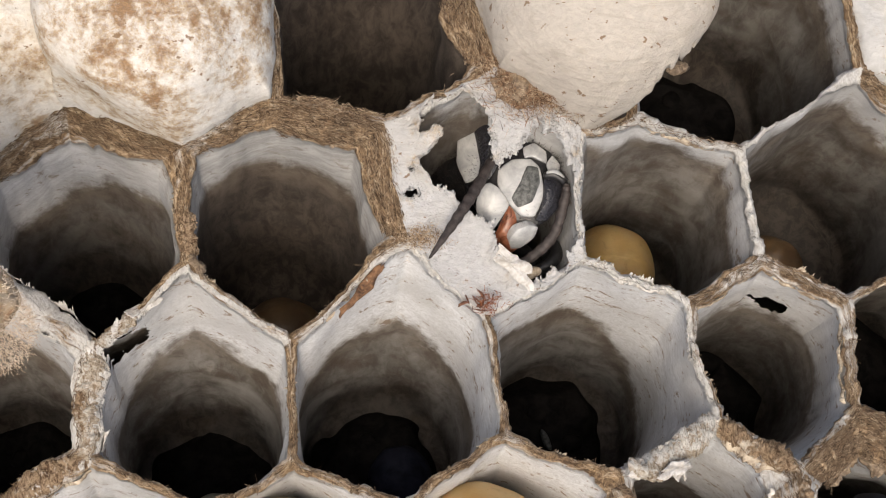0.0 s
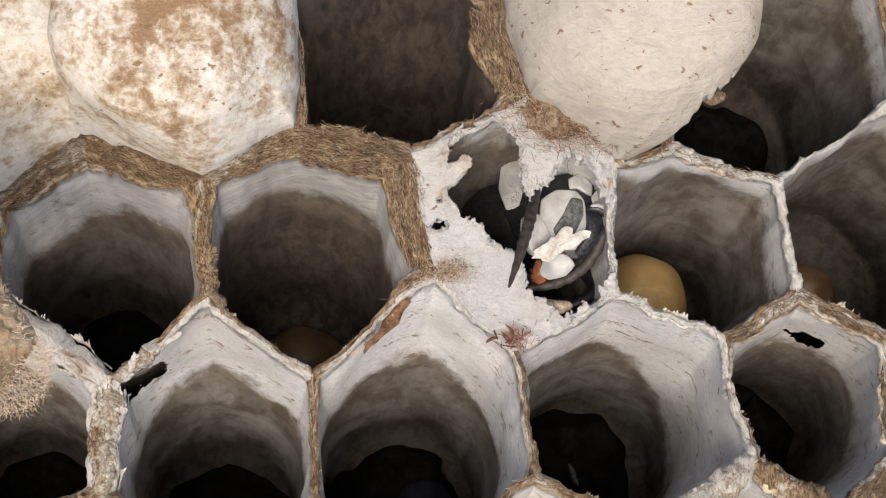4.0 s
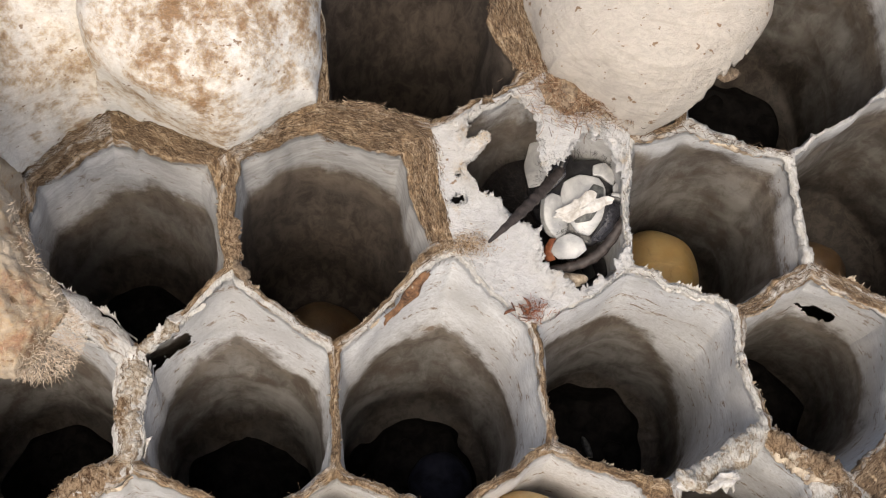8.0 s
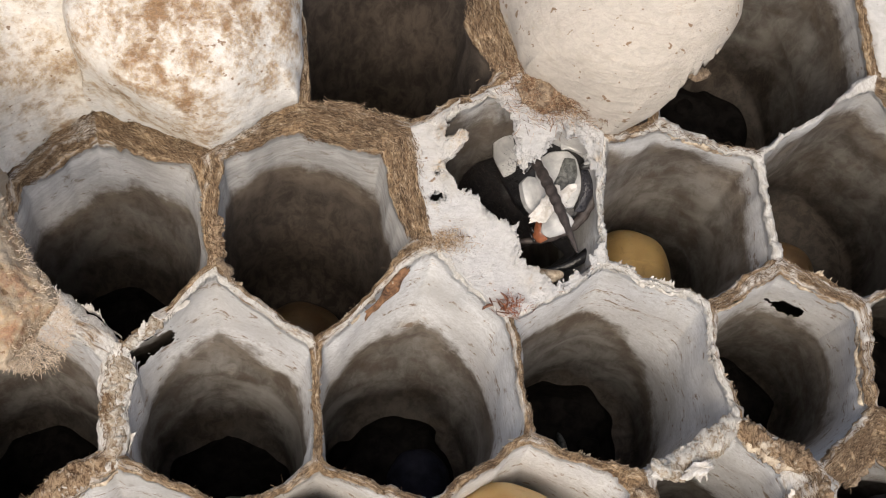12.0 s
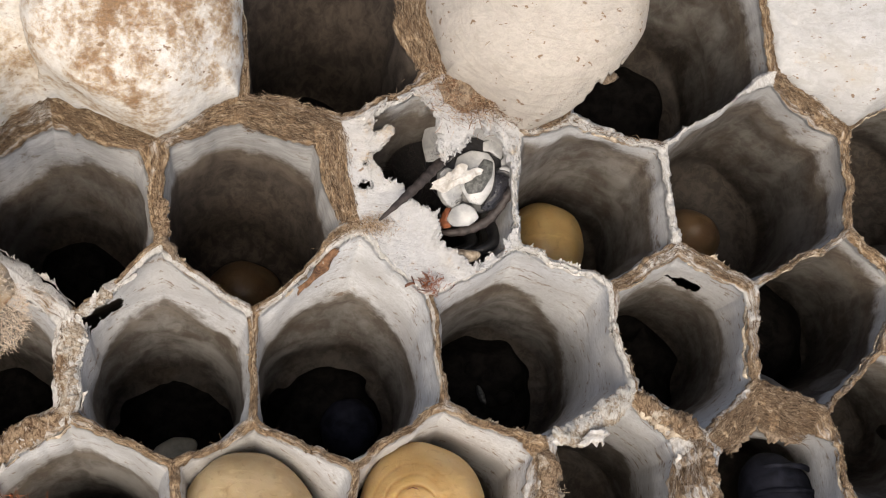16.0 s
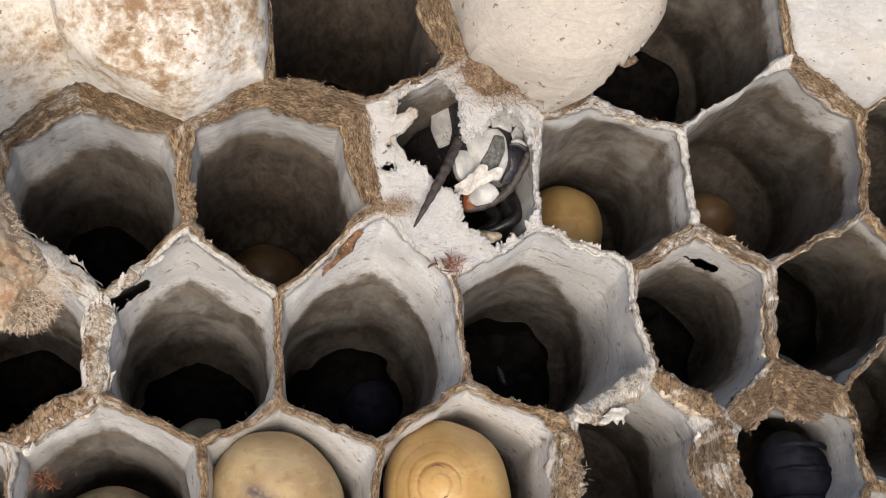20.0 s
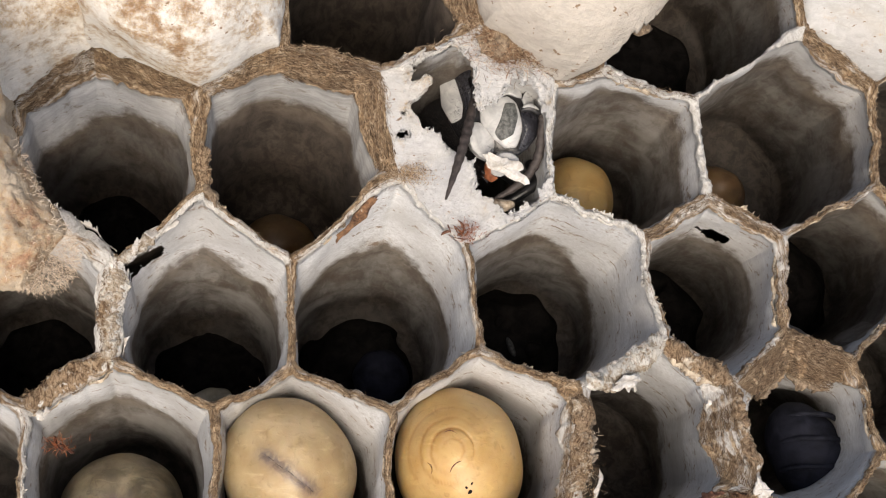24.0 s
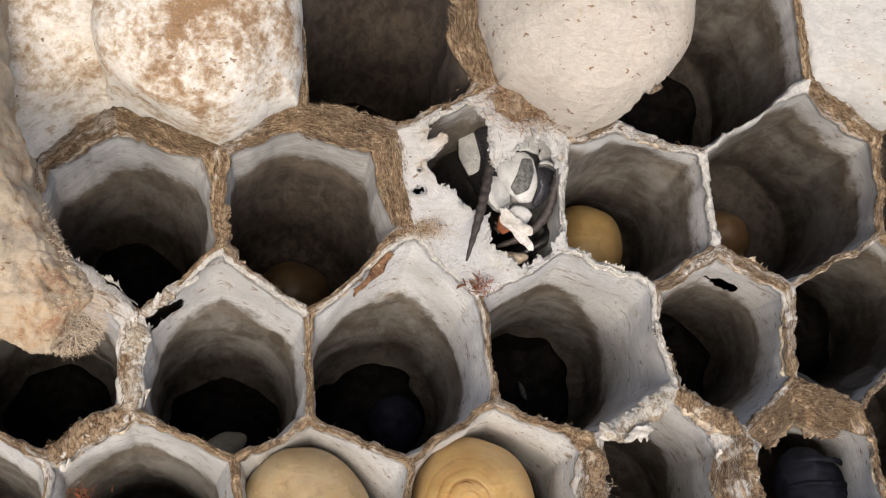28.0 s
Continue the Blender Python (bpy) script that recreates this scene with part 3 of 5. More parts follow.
def dome_mesh(r, c, high, material, push=(0.0, 0.0), swell=0.1, seed=0.0, lift=-0.35, rough=0.055, torn=False):
    """The bulging silk cap of a closed cell."""
    mid, _, _ = outline(r, c)
    n = len(mid)
    mc = mid.mean(0)
    out = mid - mc
    mean = np.linalg.norm(out, axis=1).mean()
    verts, crown = [], []
    steps = 30
    sides = corners(r, c)[1]
    level = np.mean([rim_height(*p) for p in mid])
    raised = np.array([1.5 if sides[i // PER_SIDE] in DOMES else lift for i in range(n)])
    raised = np.array([np.mean([raised[(i + k) % n] for k in range(-8, 9)]) for i in range(n)])
    for k in range(steps):
        a = math.pi / 2 * k / steps
        g = math.cos(a) ** 0.8 * (1 + swell * math.sin(2 * a))
        blend = min(1.0, 2.6 * k / steps)
        for i in range(n):
            d = np.linalg.norm(out[i])
            rad = (d - 0.06 + (0.16 if raised[i] > 0.3 else 0.0)) * (1 - blend) + mean * 0.97 * blend
            p = mc + out[i] / d * rad * g + np.array(push) * math.sin(a)
            q = np.array([p[0], p[1], rim_height(*mid[i]) * (1 - blend) + level * blend + raised[i] + (high + lift - raised[i]) * math.sin(a) ** 0.9])
            q += rough3(q, 0.35, 0.3, seed) * min(1, k / 6) + rough3(q, 1.4, rough, seed + 4) + rough3(q, 5.0, 0.03, seed)
            verts.append(q)
            crown.append(math.sin(a))
    verts.append(np.array([*(mc + np.array(push)), rim_height(*mc) + lift + high + 0.1]))
    faces = grid_faces(steps, n)
    last = (steps - 1) * n
    faces += [(last + i, last + (i + 1) % n, len(verts) - 1) for i in range(n)]
    full = [np.array([*v, k]) for v, k in zip(verts, crown + [1.0])]
    if torn:
        def left(v):
            """Positive above a ragged line; the skirt below it is torn off towards one side."""
            way = math.degrees(math.atan2(v[1] - mc[1], v[0] - mc[0]))
            share = max(0.0, 1 - (abs(way + 5) / 60) ** 4)
            rag = 0.5 * noise.noise(Vector(v[:3] * 0.9)) + 0.45 * noise.noise(Vector(v[:3] * 3.1)) + 0.3 * noise.noise(Vector(v[:3] * 8))
            return v[2] - (level - 1.5 + share * (1.5 + 0.54 * high)) - rag

        full, faces = clip(full, faces, left)
    return mesh_from("cap", [v[:3] for v in full], faces, material, {"crown": [v[3] for v in full]})


# ---- the ground: a table top that reaches far ----
def ground():
    verts = [(x, y, TABLE_TOP) for y in (-40000, -60, 60, 40000) for x in (-40000, -60, 60, 40000)]
    faces = [(a * 4 + b, a * 4 + b + 1, a * 4 + b + 5, a * 4 + b + 4) for a in range(3) for b in range(3)]
    tagged(new("ground", mesh_from("ground", verts, faces, TABLE)), "brown weathered wooden surface under the comb", "ground", kind="structure")


# ---- more materials ----
CAP_WHITE = dome_material("torn_white_cap", -0.3, (0.56, 0.56, 0.565), (0.3, 0.21, 0.14), 0.0, 0.66, 0.14)
DOME_MAT = {"stained": dome_material("stained_cap", 0.1, (0.78, 0.75, 0.7), (0.2, 0.12, 0.065), 0.35), "blotched": dome_material("blotched_cap", 0.21, (0.76, 0.745, 0.715), (0.17, 0.092, 0.04), 0.6),
            "cream": dome_material("cream_cap", -0.24, (0.55, 0.51, 0.46), (0.24, 0.13, 0.06), 0.0, 0.645, 0.1),
            "white": dome_material("white_cap", -0.3, (0.53, 0.528, 0.522)), "bluewhite": dome_material("pale_cap", -0.35, (0.66, 0.662, 0.664)),
            "tan": dome_material("tan_cap", 0.06, (0.48, 0.4, 0.31), (0.2, 0.105, 0.065))}


def fibre_material(name, dark, middle, light):
    """Loose fibres, each of a shade of its own."""
    m = Mat(name)
    each = m.t.nodes.new("ShaderNodeNewGeometry").outputs["Random Per Island"]
    colour = m.mix(m.ramp(each, 0.0, 0.55), dark, middle)
    return m.done(m.mix(m.ramp(each, 0.6, 1.0), colour, light), 0.85, spec=0.2)


FIBRE = fibre_material("brown_paper_fibre", (0.035, 0.022, 0.014), (0.19, 0.13, 0.085), (0.48, 0.38, 0.27))
RUST_FIBRE = fibre_material("rust_fibre", (0.05, 0.026, 0.016), (0.26, 0.15, 0.09), (0.56, 0.45, 0.32))
RUST_SHRED = fibre_material("red_brown_shred", (0.08, 0.025, 0.012), (0.25, 0.08, 0.034), (0.36, 0.15, 0.07))
PALE_FUZZ = fibre_material("pale_fuzz", (0.42, 0.32, 0.23), (0.58, 0.48, 0.38), (0.68, 0.6, 0.5))
TAN_FIBRE = fibre_material("tan_fibre", (0.1, 0.055, 0.03), (0.42, 0.3, 0.19), (0.66, 0.58, 0.47))


def felt_material(name, dark, middle, light, share):
    """Crumbled wood pulp: matted strands and crumbs of several shades."""
    m = Mat(name)
    strand = m.noise(3.2, 8, 0.75, m.space((1, 0.45, 1.2), (0.2, 0.3, 0.6)), 2.4)
    crumb = m.noise(4.5, 5, 0.7, warp=0.6)
    slow = m.noise(0.9, 4, 0.6, warp=0.4)
    colour = m.mix(m.ramp(strand, 0.38, 0.58), dark, middle)
    colour = m.mix(m.ramp(m.math("ADD", m.math("MULTIPLY", crumb, 0.5), m.math("MULTIPLY", slow, 0.5)), 0.6 - share, 0.7 - share), colour, light)
    colour = m.mix(m.ramp(crumb, 0.38, 0.3, 0.0, 0.8), colour, dark)
    return m.done(colour, 0.85, m.math("ADD", strand, crumb), 0.14, 0.2)


FELT = {"cream": felt_material("cream_felt", (0.24, 0.17, 0.11), (0.52, 0.46, 0.38), (0.66, 0.64, 0.6), 0.13), "tan": felt_material("tan_felt", (0.09, 0.05, 0.028), (0.4, 0.29, 0.19), (0.66, 0.59, 0.49), 0.085), "rust": felt_material("rust_felt", (0.05, 0.024, 0.014), (0.2, 0.11, 0.065), (0.42, 0.33, 0.24), 0.02)}
RUST_GREY = plain_material("grey_brown_pulp", (0.1, 0.07, 0.05), (0.3, 0.23, 0.16), 7.0, 0.85)
DARK_RUST = plain_material("dark_rust_pulp", (0.03, 0.011, 0.008), (0.1, 0.038, 0.024), 7.0, 0.7)
RUST = plain_material("rust_brown_pulp", (0.06, 0.026, 0.018), (0.2, 0.092, 0.058), 7.0, 0.75)
EDGE = plain_material("tan_paper_edge", (0.12, 0.08, 0.05), (0.6, 0.52, 0.41), 2.2, 0.85)
FLAKE_BROWN = plain_material("dark_brown_flake", (0.04, 0.02, 0.012), (0.24, 0.13, 0.07), 4.0, 0.8)
SHRED = plain_material("white_shredded_silk", (0.4, 0.37, 0.33), (0.6, 0.59, 0.575), 5.0, 0.8)
CHITIN = plain_material("black_chitin", (0.006, 0.006, 0.007), (0.02, 0.019, 0.02), 4.0, 0.3, 0.5)
FLAGELLUM = plain_material("dark_brown_flagellum", (0.02, 0.016, 0.015), (0.06, 0.048, 0.045), 5.0, 0.55, 0.4)
MARK = plain_material("grey_black_mark", (0.02, 0.022, 0.022), (0.13, 0.135, 0.13), 6.0, 0.5, 0.4)
EYE = plain_material("glossy_dark_eye", (0.012, 0.012, 0.016), (0.03, 0.03, 0.036), 14.0, 0.22, 0.6)
IVORY = plain_material("ivory_chitin", (0.26, 0.265, 0.27), (0.48, 0.48, 0.475), 1.4, 0.33, 0.5, 0.015)
JAW = plain_material("red_brown_jaw", (0.1, 0.03, 0.015), (0.3, 0.11, 0.055), 2.5, 0.28, 0.55)
# Near-black of waste plugs and specks; on cell floors it also carries deep shade.
DEEP_BLACK = plain_material("black_waste_and_shade", (0.004, 0.0037, 0.0035), (0.014, 0.012, 0.011), 2.0, 0.8, 0.06)


def larva_material(name, a, b, rough=0.4):
    """Waxy larva skin: cloudy, finely veined; grey along the back seam, deeper in the folds round the head."""
    m = Mat(name)
    cloud = m.noise(0.7, 4, 0.55, warp=0.4)
    veins = m.noise(2.2, 5, 0.65, warp=1.2)
    streak = m.noise(1.6, 4, 0.6, m.space((0.5, 1.6, 0.5), (0, 0, 0.5)), 0.5)
    colour = m.mix(m.ramp(cloud, 0.3, 0.7), a, b)
    colour = m.mix(m.ramp(veins, 0.54, 0.72, 0.0, 0.45), colour, tuple(0.6 * v for v in a))
    colour = m.mix(m.ramp(streak, 0.55, 0.7, 0.0, 0.4), colour, tuple(min(0.7, 1.25 * v) for v in b))
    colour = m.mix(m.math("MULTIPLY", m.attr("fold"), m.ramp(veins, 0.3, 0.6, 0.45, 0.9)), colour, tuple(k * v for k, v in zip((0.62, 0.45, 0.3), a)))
    colour = m.mix(m.math("MULTIPLY", m.attr("seam"), m.ramp(veins, 0.35, 0.62, 0.55, 1.0)), colour, (0.13, 0.1, 0.095))
    out = m.done(colour, rough, veins, 0.02, 0.45)
    m.b.inputs["Subsurface Weight"].default_value = 0.7
    m.b.inputs["Subsurface Radius"].default_value = (2.2, 1.5, 0.8)
    m.b.inputs["Subsurface Scale"].default_value = 1.0 * MM
    return out


# ---- the comb ----
comb = tagged(new("paper_comb"), "grey-brown paper wasp comb with open and capped cells", "wasp comb")
comb.matrix_basis = Matrix.Translation((0, 0, TABLE_TOP * MM))
BACK = comb.matrix_basis.inverted()
DOMES = {(0, -1): ("stained", 5.2, (-0.8, 0.8)), (0, 0): ("blotched", 4.6, (-0.2, 0.6)), (0, 2): ("cream", 5.6, (2.2, 0.9)),
         (0, 4): ("white", 3.5, (0.8, 0.8)), (4, 0): ("bluewhite", 2.2, (0.0, -0.4)), (1, -1): ("tan", 5.5, (-0.6, -0.5))}
# Silk depth per cell; (2, 2) and (2, 3) lengthened to imitate light.
BAND = {(1, 0): 3.0, (1, 1): 2.4, (2, 0): 3.6, (2, 1): 4.2, (2, 2): 5.0, (3, 0): 3.2, (0, 1): -1.0, (0, 3): 1.4, (1, 3): 1.1, (1, 4): 1.6, (3, 4): 4.5, (2, 3): 3.2, (2, 4): 1.0, (3, 3): 6.0, (3, 1): 5.0, (3, 2): 5.0, (1, 2): 3.0,
        (4, 1): 3.0, (4, 2): 3.0, (4, 3): 3.5, (3, -1): 2.6, (2, -1): 3.2, (4, -1): 6.0}
# How much further down the silk reaches towards the lower right of a cell.
SLANT = {(1, 2): 0.95, (2, 2): 0.55, (3, 3): 0.4, (2, 0): -0.1, (1, 0): -0.1}
# Cells of barer brown paper with little silk; their colour also holds shade.
TONE_SHADE = {(1, 2): 0.45, (0, 1): 0.97, (0, 3): 0.3, (2, 3): 0.1, (2, 4): 0.5, (1, 4): 0.35, (1, 0): 0.6, (1, 1): 0.95, (2, -1): 0.12, (1, 3): 0.1}
CELLS = [(r, c) for r in range(0, 5) for c in range(-1, 6)]


def side_points(r, c, i, count):
    pts, _ = corners(r, c)
    a, b = pts[i], pts[(i + 1) % 6]
    return [wobble(a + (b - a) * k / (count - 1)) for k in range(count)]


def torn_edge(r, c, i, high=0.45, material=None, bias=0.2):
    """A ragged strip of white silk along one side of a mouth, torn unevenly and leaning inwards."""
    verts, faces = [], []
    count = 420
    line = side_points(r, c, i, count)
    mc = np.array(corners(r, c)[0]).mean(0)
    w = LEDGE.get(((r, c), corners(r, c)[1][i]), 0.08)
    for k, p in enumerate(line):
        inward = (mc - p) / np.linalg.norm(mc - p)
        q = p + inward * (1.05 * w + 0.06 * noise.noise(Vector((p[0] * 1.7, p[1] * 1.7, 2.0))))
        big = noise.noise(Vector((q[0] * 1.3, q[1] * 1.3, 3.0 + r)))
        small = noise.noise(Vector((q[0] * 5, q[1] * 5, 3.0 + r))) + 0.9 * noise.noise(Vector((q[0] * 14, q[1] * 14, 7.0))) + 0.5 * noise.noise(Vector((q[0] * 31, q[1] * 31, 5.0)))
        h = high * max(0.0, bias + 0.8 * big + 0.75 * small) * min(1.0, 8 * min(k, count - 1 - k) / count)
        z = rim_height(*p) - 0.12 - 0.4 * max(0.0, w - 0.2)
        fold = 0.45 + 1.1 * noise.noise(Vector((q[0] * 2.2, q[1] * 2.2, 9.0)))
        for off, lift in ((0.0, -0.3), (0.35, h * 0.6 - 0.1), (1.0, 1.2 * h - 0.1)):
            v = np.array([*(q + inward * h * fold * off), z + lift]) + rough3(np.array([*q, lift]), 5.0, 0.05)
            verts.append(v)
            verts.append(v + np.array([*(inward * 0.05 * (1.2 - off)), -0.02]))
    for k in range(len(line) - 1):
        for j in range(2):
            a = k * 6 + 2 * j
            b = a + 6
            faces += [(a, b, b + 2, a + 2), (a + 1, a + 3, b + 3, b + 1)]
        faces.append((k * 6 + 4, k * 6 + 10, k * 6 + 11, k * 6 + 5))
    return mesh_from("torn_edge", verts, faces, material or SHRED)


def crumbled_ridge(r, c, i, start, end, wide, high, aside, material, seed=0.0):
    """A lumpy, frayed ridge of felted pulp along part of one side of a mouth; aside: how far it lies towards the middle."""
    pts, _ = corners(r, c)
    mc = np.array(pts).mean(0)
    cols, rows = 190, 13
    verts = []
    for k in range(cols):
        g = k / (cols - 1)
        p = wobble(pts[i] + (pts[(i + 1) % 6] - pts[i]) * (start + (end - start) * g))
        inward = (mc - p) / np.linalg.norm(mc - p)
        full = min(1.0, 7 * min(g, 1 - g) + 0.1) * (1 + 0.5 * noise.noise(Vector((p[0] * 0.9, p[1] * 0.9, seed))))
        for j in range(rows):
            a = math.pi * j / (rows - 1)
            way = np.array([*(inward * math.cos(a)), 0.8 * math.sin(a)])
            q = np.array([*(p + inward * (aside + wide * full * math.cos(a))), rim_height(*p) - 0.15 + full * high * math.sin(a)])
            v = Vector(q)
            push = 0.5 * wide * noise.noise(v * 1.7) + 0.18 * noise.noise(v * 4.3) + 0.13 * noise.noise(v * 10) + 0.07 * noise.noise(v * 23)
            verts.append(q + way * push * full * (0.6 if high < 0.32 else 0.9))
    return mesh_from("ridge", verts, [f[::-1] for f in grid_faces(cols, rows, False)], material)


RIDGES = (((2, 0), 1, -0.05, 1.05, 0.36, 0.22, -0.05, "cream", 1.0), ((2, -1), 3, 0.0, 1.0, 0.42, 0.2, 0.12, "tan", 2.0), ((2, -1), 4, 0.1, 0.9, 0.25, 0.2, 0.2, "tan", 2.5), ((2, 0), 0, 0.55, 1.0, 0.22, 0.25, 0.0, "cream", 3.0), ((3, 3), 0, -0.05, 0.95, 0.42, 0.3, 0.2, "cream", 4.0),
          ((3, 3), 5, 0.0, 1.05, 0.4, 0.35, 0.15, "tan", 5.0), ((3, 3), 1, 0.0, 1.0, 0.5, 0.3, 0.1, "tan", 6.0), ((3, 3), 4, 0.0, 1.0, 0.3, 0.25, 0.0, "tan", 7.0), ((3, 3), 3, 0.1, 1.0, 0.25, 0.25, 0.05, "rust", 8.0), ((1, 1), 1, 0.55, 1.0, 0.22, 0.2, 0.1, "tan", 9.0))


def hanging_flap(r, c, i, start, end, reach, drop, material, seed=0.0):
    """A torn sheet of paper that hangs inwards from part of one side of a mouth, with a ragged, curled edge."""
    pts, sides = corners(r, c)
    mc = np.array(pts).mean(0)
    w = LEDGE.get(((r, c), sides[i]), 0.08)
    cols, rows = 150, 14
    verts = []
    for k in range(cols):
        f = start + (end - start) * k / (cols - 1)
        p = wobble(pts[i] + (pts[(i + 1) % 6] - pts[i]) * f)
        inward = (mc - p) / np.linalg.norm(mc - p)
        v = Vector((p[0] * 1.1, p[1] * 1.1, seed))
        long = reach * (0.75 + 0.8 * noise.noise(v) + 0.35 * noise.noise(v * 4) + 0.16 * noise.noise(v * 9)) * min(1.0, 5 * min(k, cols - 1 - k) / cols + 0.05)
        for j in range(rows):
            g = j / (rows - 1)
            q = np.array([*(p + inward * (0.9 * w + max(0.02, long) * g)), rim_height(*p) + 0.04 - 0.4 * max(0.0, w - 0.2) - drop * g * g + 0.25 * g * g * noise.noise(v * 2.6)])
            verts.append(q + rough3(q, 2.5, 0.09 * g, seed) + rough3(q, 8.0, 0.05 * g, seed))
    top = len(verts)
    verts += [v + np.array([0.0, 0.0, -0.07]) for v in verts]
    faces = []
    for k in range(cols - 1):
        for j in range(rows - 1):
            a = k * rows + j
            faces += [(a, a + rows, a + rows + 1, a + 1), (top + a, top + a + 1, top + a + rows + 1, top + a + rows)]
        a = k * rows + rows - 1
        faces.append((a, a + rows, top + a + rows, top + a))
    return mesh_from("flap", verts, faces, material)


FLAPS = (((3, 3), 0, 0.0, 1.0, 0.85, 0.3, "SHRED", 2.0, "white torn flap of paper"), ((3, 3), 1, 0.0, 0.55, 0.55, 0.8, "RUST_GREY", 4.0, "brown torn flap of paper"), ((3, 3), 1, 0.3, 1.0, 0.8, 1.0, "EDGE", 6.0, "tan torn flap of paper"),
         ((3, 3), 5, 0.1, 0.9, 0.3, 0.2, "EDGE", 7.0, "tan torn flap of paper"), ((3, 4), 5, 0.0, 1.0, 0.3, 0.25, "RUST_GREY", 8.0, "brown torn lip of a felt ledge"), ((3, 4), 0, 0.3, 1.0, 0.25, 0.25, "RUST_GREY", 9.0, "brown torn lip of a felt ledge"),
         ((3, 3), 3, 0.0, 0.9, 0.3, 0.2, "RUST", 10.0, "rust-brown torn strip of paper"))


def fibre_into(verts, faces, p, way, length, width, rng, rise):
    """One bent three-sided fibre, added to the lists."""
    way = way / np.linalg.norm(way)
    side = np.cross(way, (0, 0, 1.0))
    side = side / (np.linalg.norm(side) + 1e-6)
    up = np.cross(side, way)
    bend = (rng.random() - 0.5) * 0.5
    base = len(verts)
    for k in range(4):
        f = k / 3
        mid = p + way * length * (f - 0.5) + side * bend * length * (f - 0.5) ** 2 * 2 + np.array([0, 0, rise * f * f])
        w = width * (1 - 0.6 * f)
        for a in (0, 2.094, 4.189):
            verts.append(mid + side * math.cos(a) * w + up * math.sin(a) * w)
    for k in range(3):
        for j in range(3):
            a, b = base + 3 * k + j, base + 3 * k + (j + 1) % 3
            faces.append((a, b, b + 3, a + 3))


def rim_fibres(r, c, rng):
    """Loose wood fibres that stand and lie on the brown rims of one mouth."""
    verts, faces = [], []
    pts, sides = corners(r, c)
    mc = np.array(pts).mean(0)
    for i in range(6):
        w = LEDGE.get(((r, c), sides[i]), 0.12)
        pale = PALE.get(((r, c), sides[i]), 0.0)
        along = np.array([*(pts[(i + 1) % 6] - pts[i]), 0.0])
        if ((r, c), sides[i]) in SMOOTH or ((r, c) in DOMES and sides[i] in DOMES):
            continue
        for _ in range(int(90 + 1500 * max(0, w - 0.2)) if pale < 0.6 else 14):
            f, s = rng.random(), rng.random()
            p = wobble(pts[i] + (pts[(i + 1) % 6] - pts[i]) * f)
            inward = (mc - p) / np.linalg.norm(mc - p)
            q = p + inward * w * s * (0.92 if w > 0.3 else 1.05)
            z = rim_height(*p) + 0.05 - 0.4 * max(0, w - 0.2) * s - 0.06 * s
            broad = w > 0.8
            turn = rng.gauss(0, 0.35 if broad else 0.5)
            d = np.array([along[0] * math.cos(turn) - along[1] * math.sin(turn), along[0] * math.sin(turn) + along[1] * math.cos(turn), 0.0])
            fibre_into(verts, faces, np.array([q[0], q[1], z]), d, rng.uniform(0.08, 0.34) * rng.choice((0.7, 1, 1.3)) * (1.15 if broad else 0.9) * (2.0 if rng.random() < 0.04 else 1.0), rng.uniform(0.005, 0.013), rng, max(0, rng.gauss(0.0, 0.06)))
    return mesh_from("rim_felt", verts, faces, FIBRE, smooth=False)


def inside(p, mid, rx, ry, turn=0.0):
    d = np.array(p[:2]) - np.array(mid)
    c, s = math.cos(radians(turn)), math.sin(radians(turn))
    return math.hypot((d[0] * c + d[1] * s) / rx, (-d[0] * s + d[1] * c) / ry)


def cap_left(p):
    """Positive where the cap still stands; the hornet has chewed two joined holes with a tongue of cap between them."""
    jag = 0.14 * noise.noise(Vector((p[0] * 2.2, p[1] * 2.2, 0.5))) + 0.11 * noise.noise(Vector((p[0] * 6, p[1] * 6, 2.5))) + 0.09 * noise.noise(Vector((p[0] * 14, p[1] * 14, 2.5))) + 0.05 * noise.noise(Vector((p[0] * 29, p[1] * 29, 1.5)))
    hole = min(inside(p, (1.45, 3.15), 1.3, 1.42, 12), inside(p, (4.4, 1.3), 1.56, 2.3, 4), inside(p, (2.3, 1.9), 1.35, 0.85, -34))
    tongue = min(inside(p, (3.3, 3.75), 0.7, 1.05, -8), inside(p, (0.35, 3.0), 0.75, 0.26, 38))
    pit = min(inside(p, (0.04, 1.57), 0.3, 0.12, 10), inside(p, (0.0, 2.3), 0.1, 0.1))
    return min(max(hole + jag - 1, 1 - tongue - 1.6 * jag), pit + 2.5 * jag - 1)


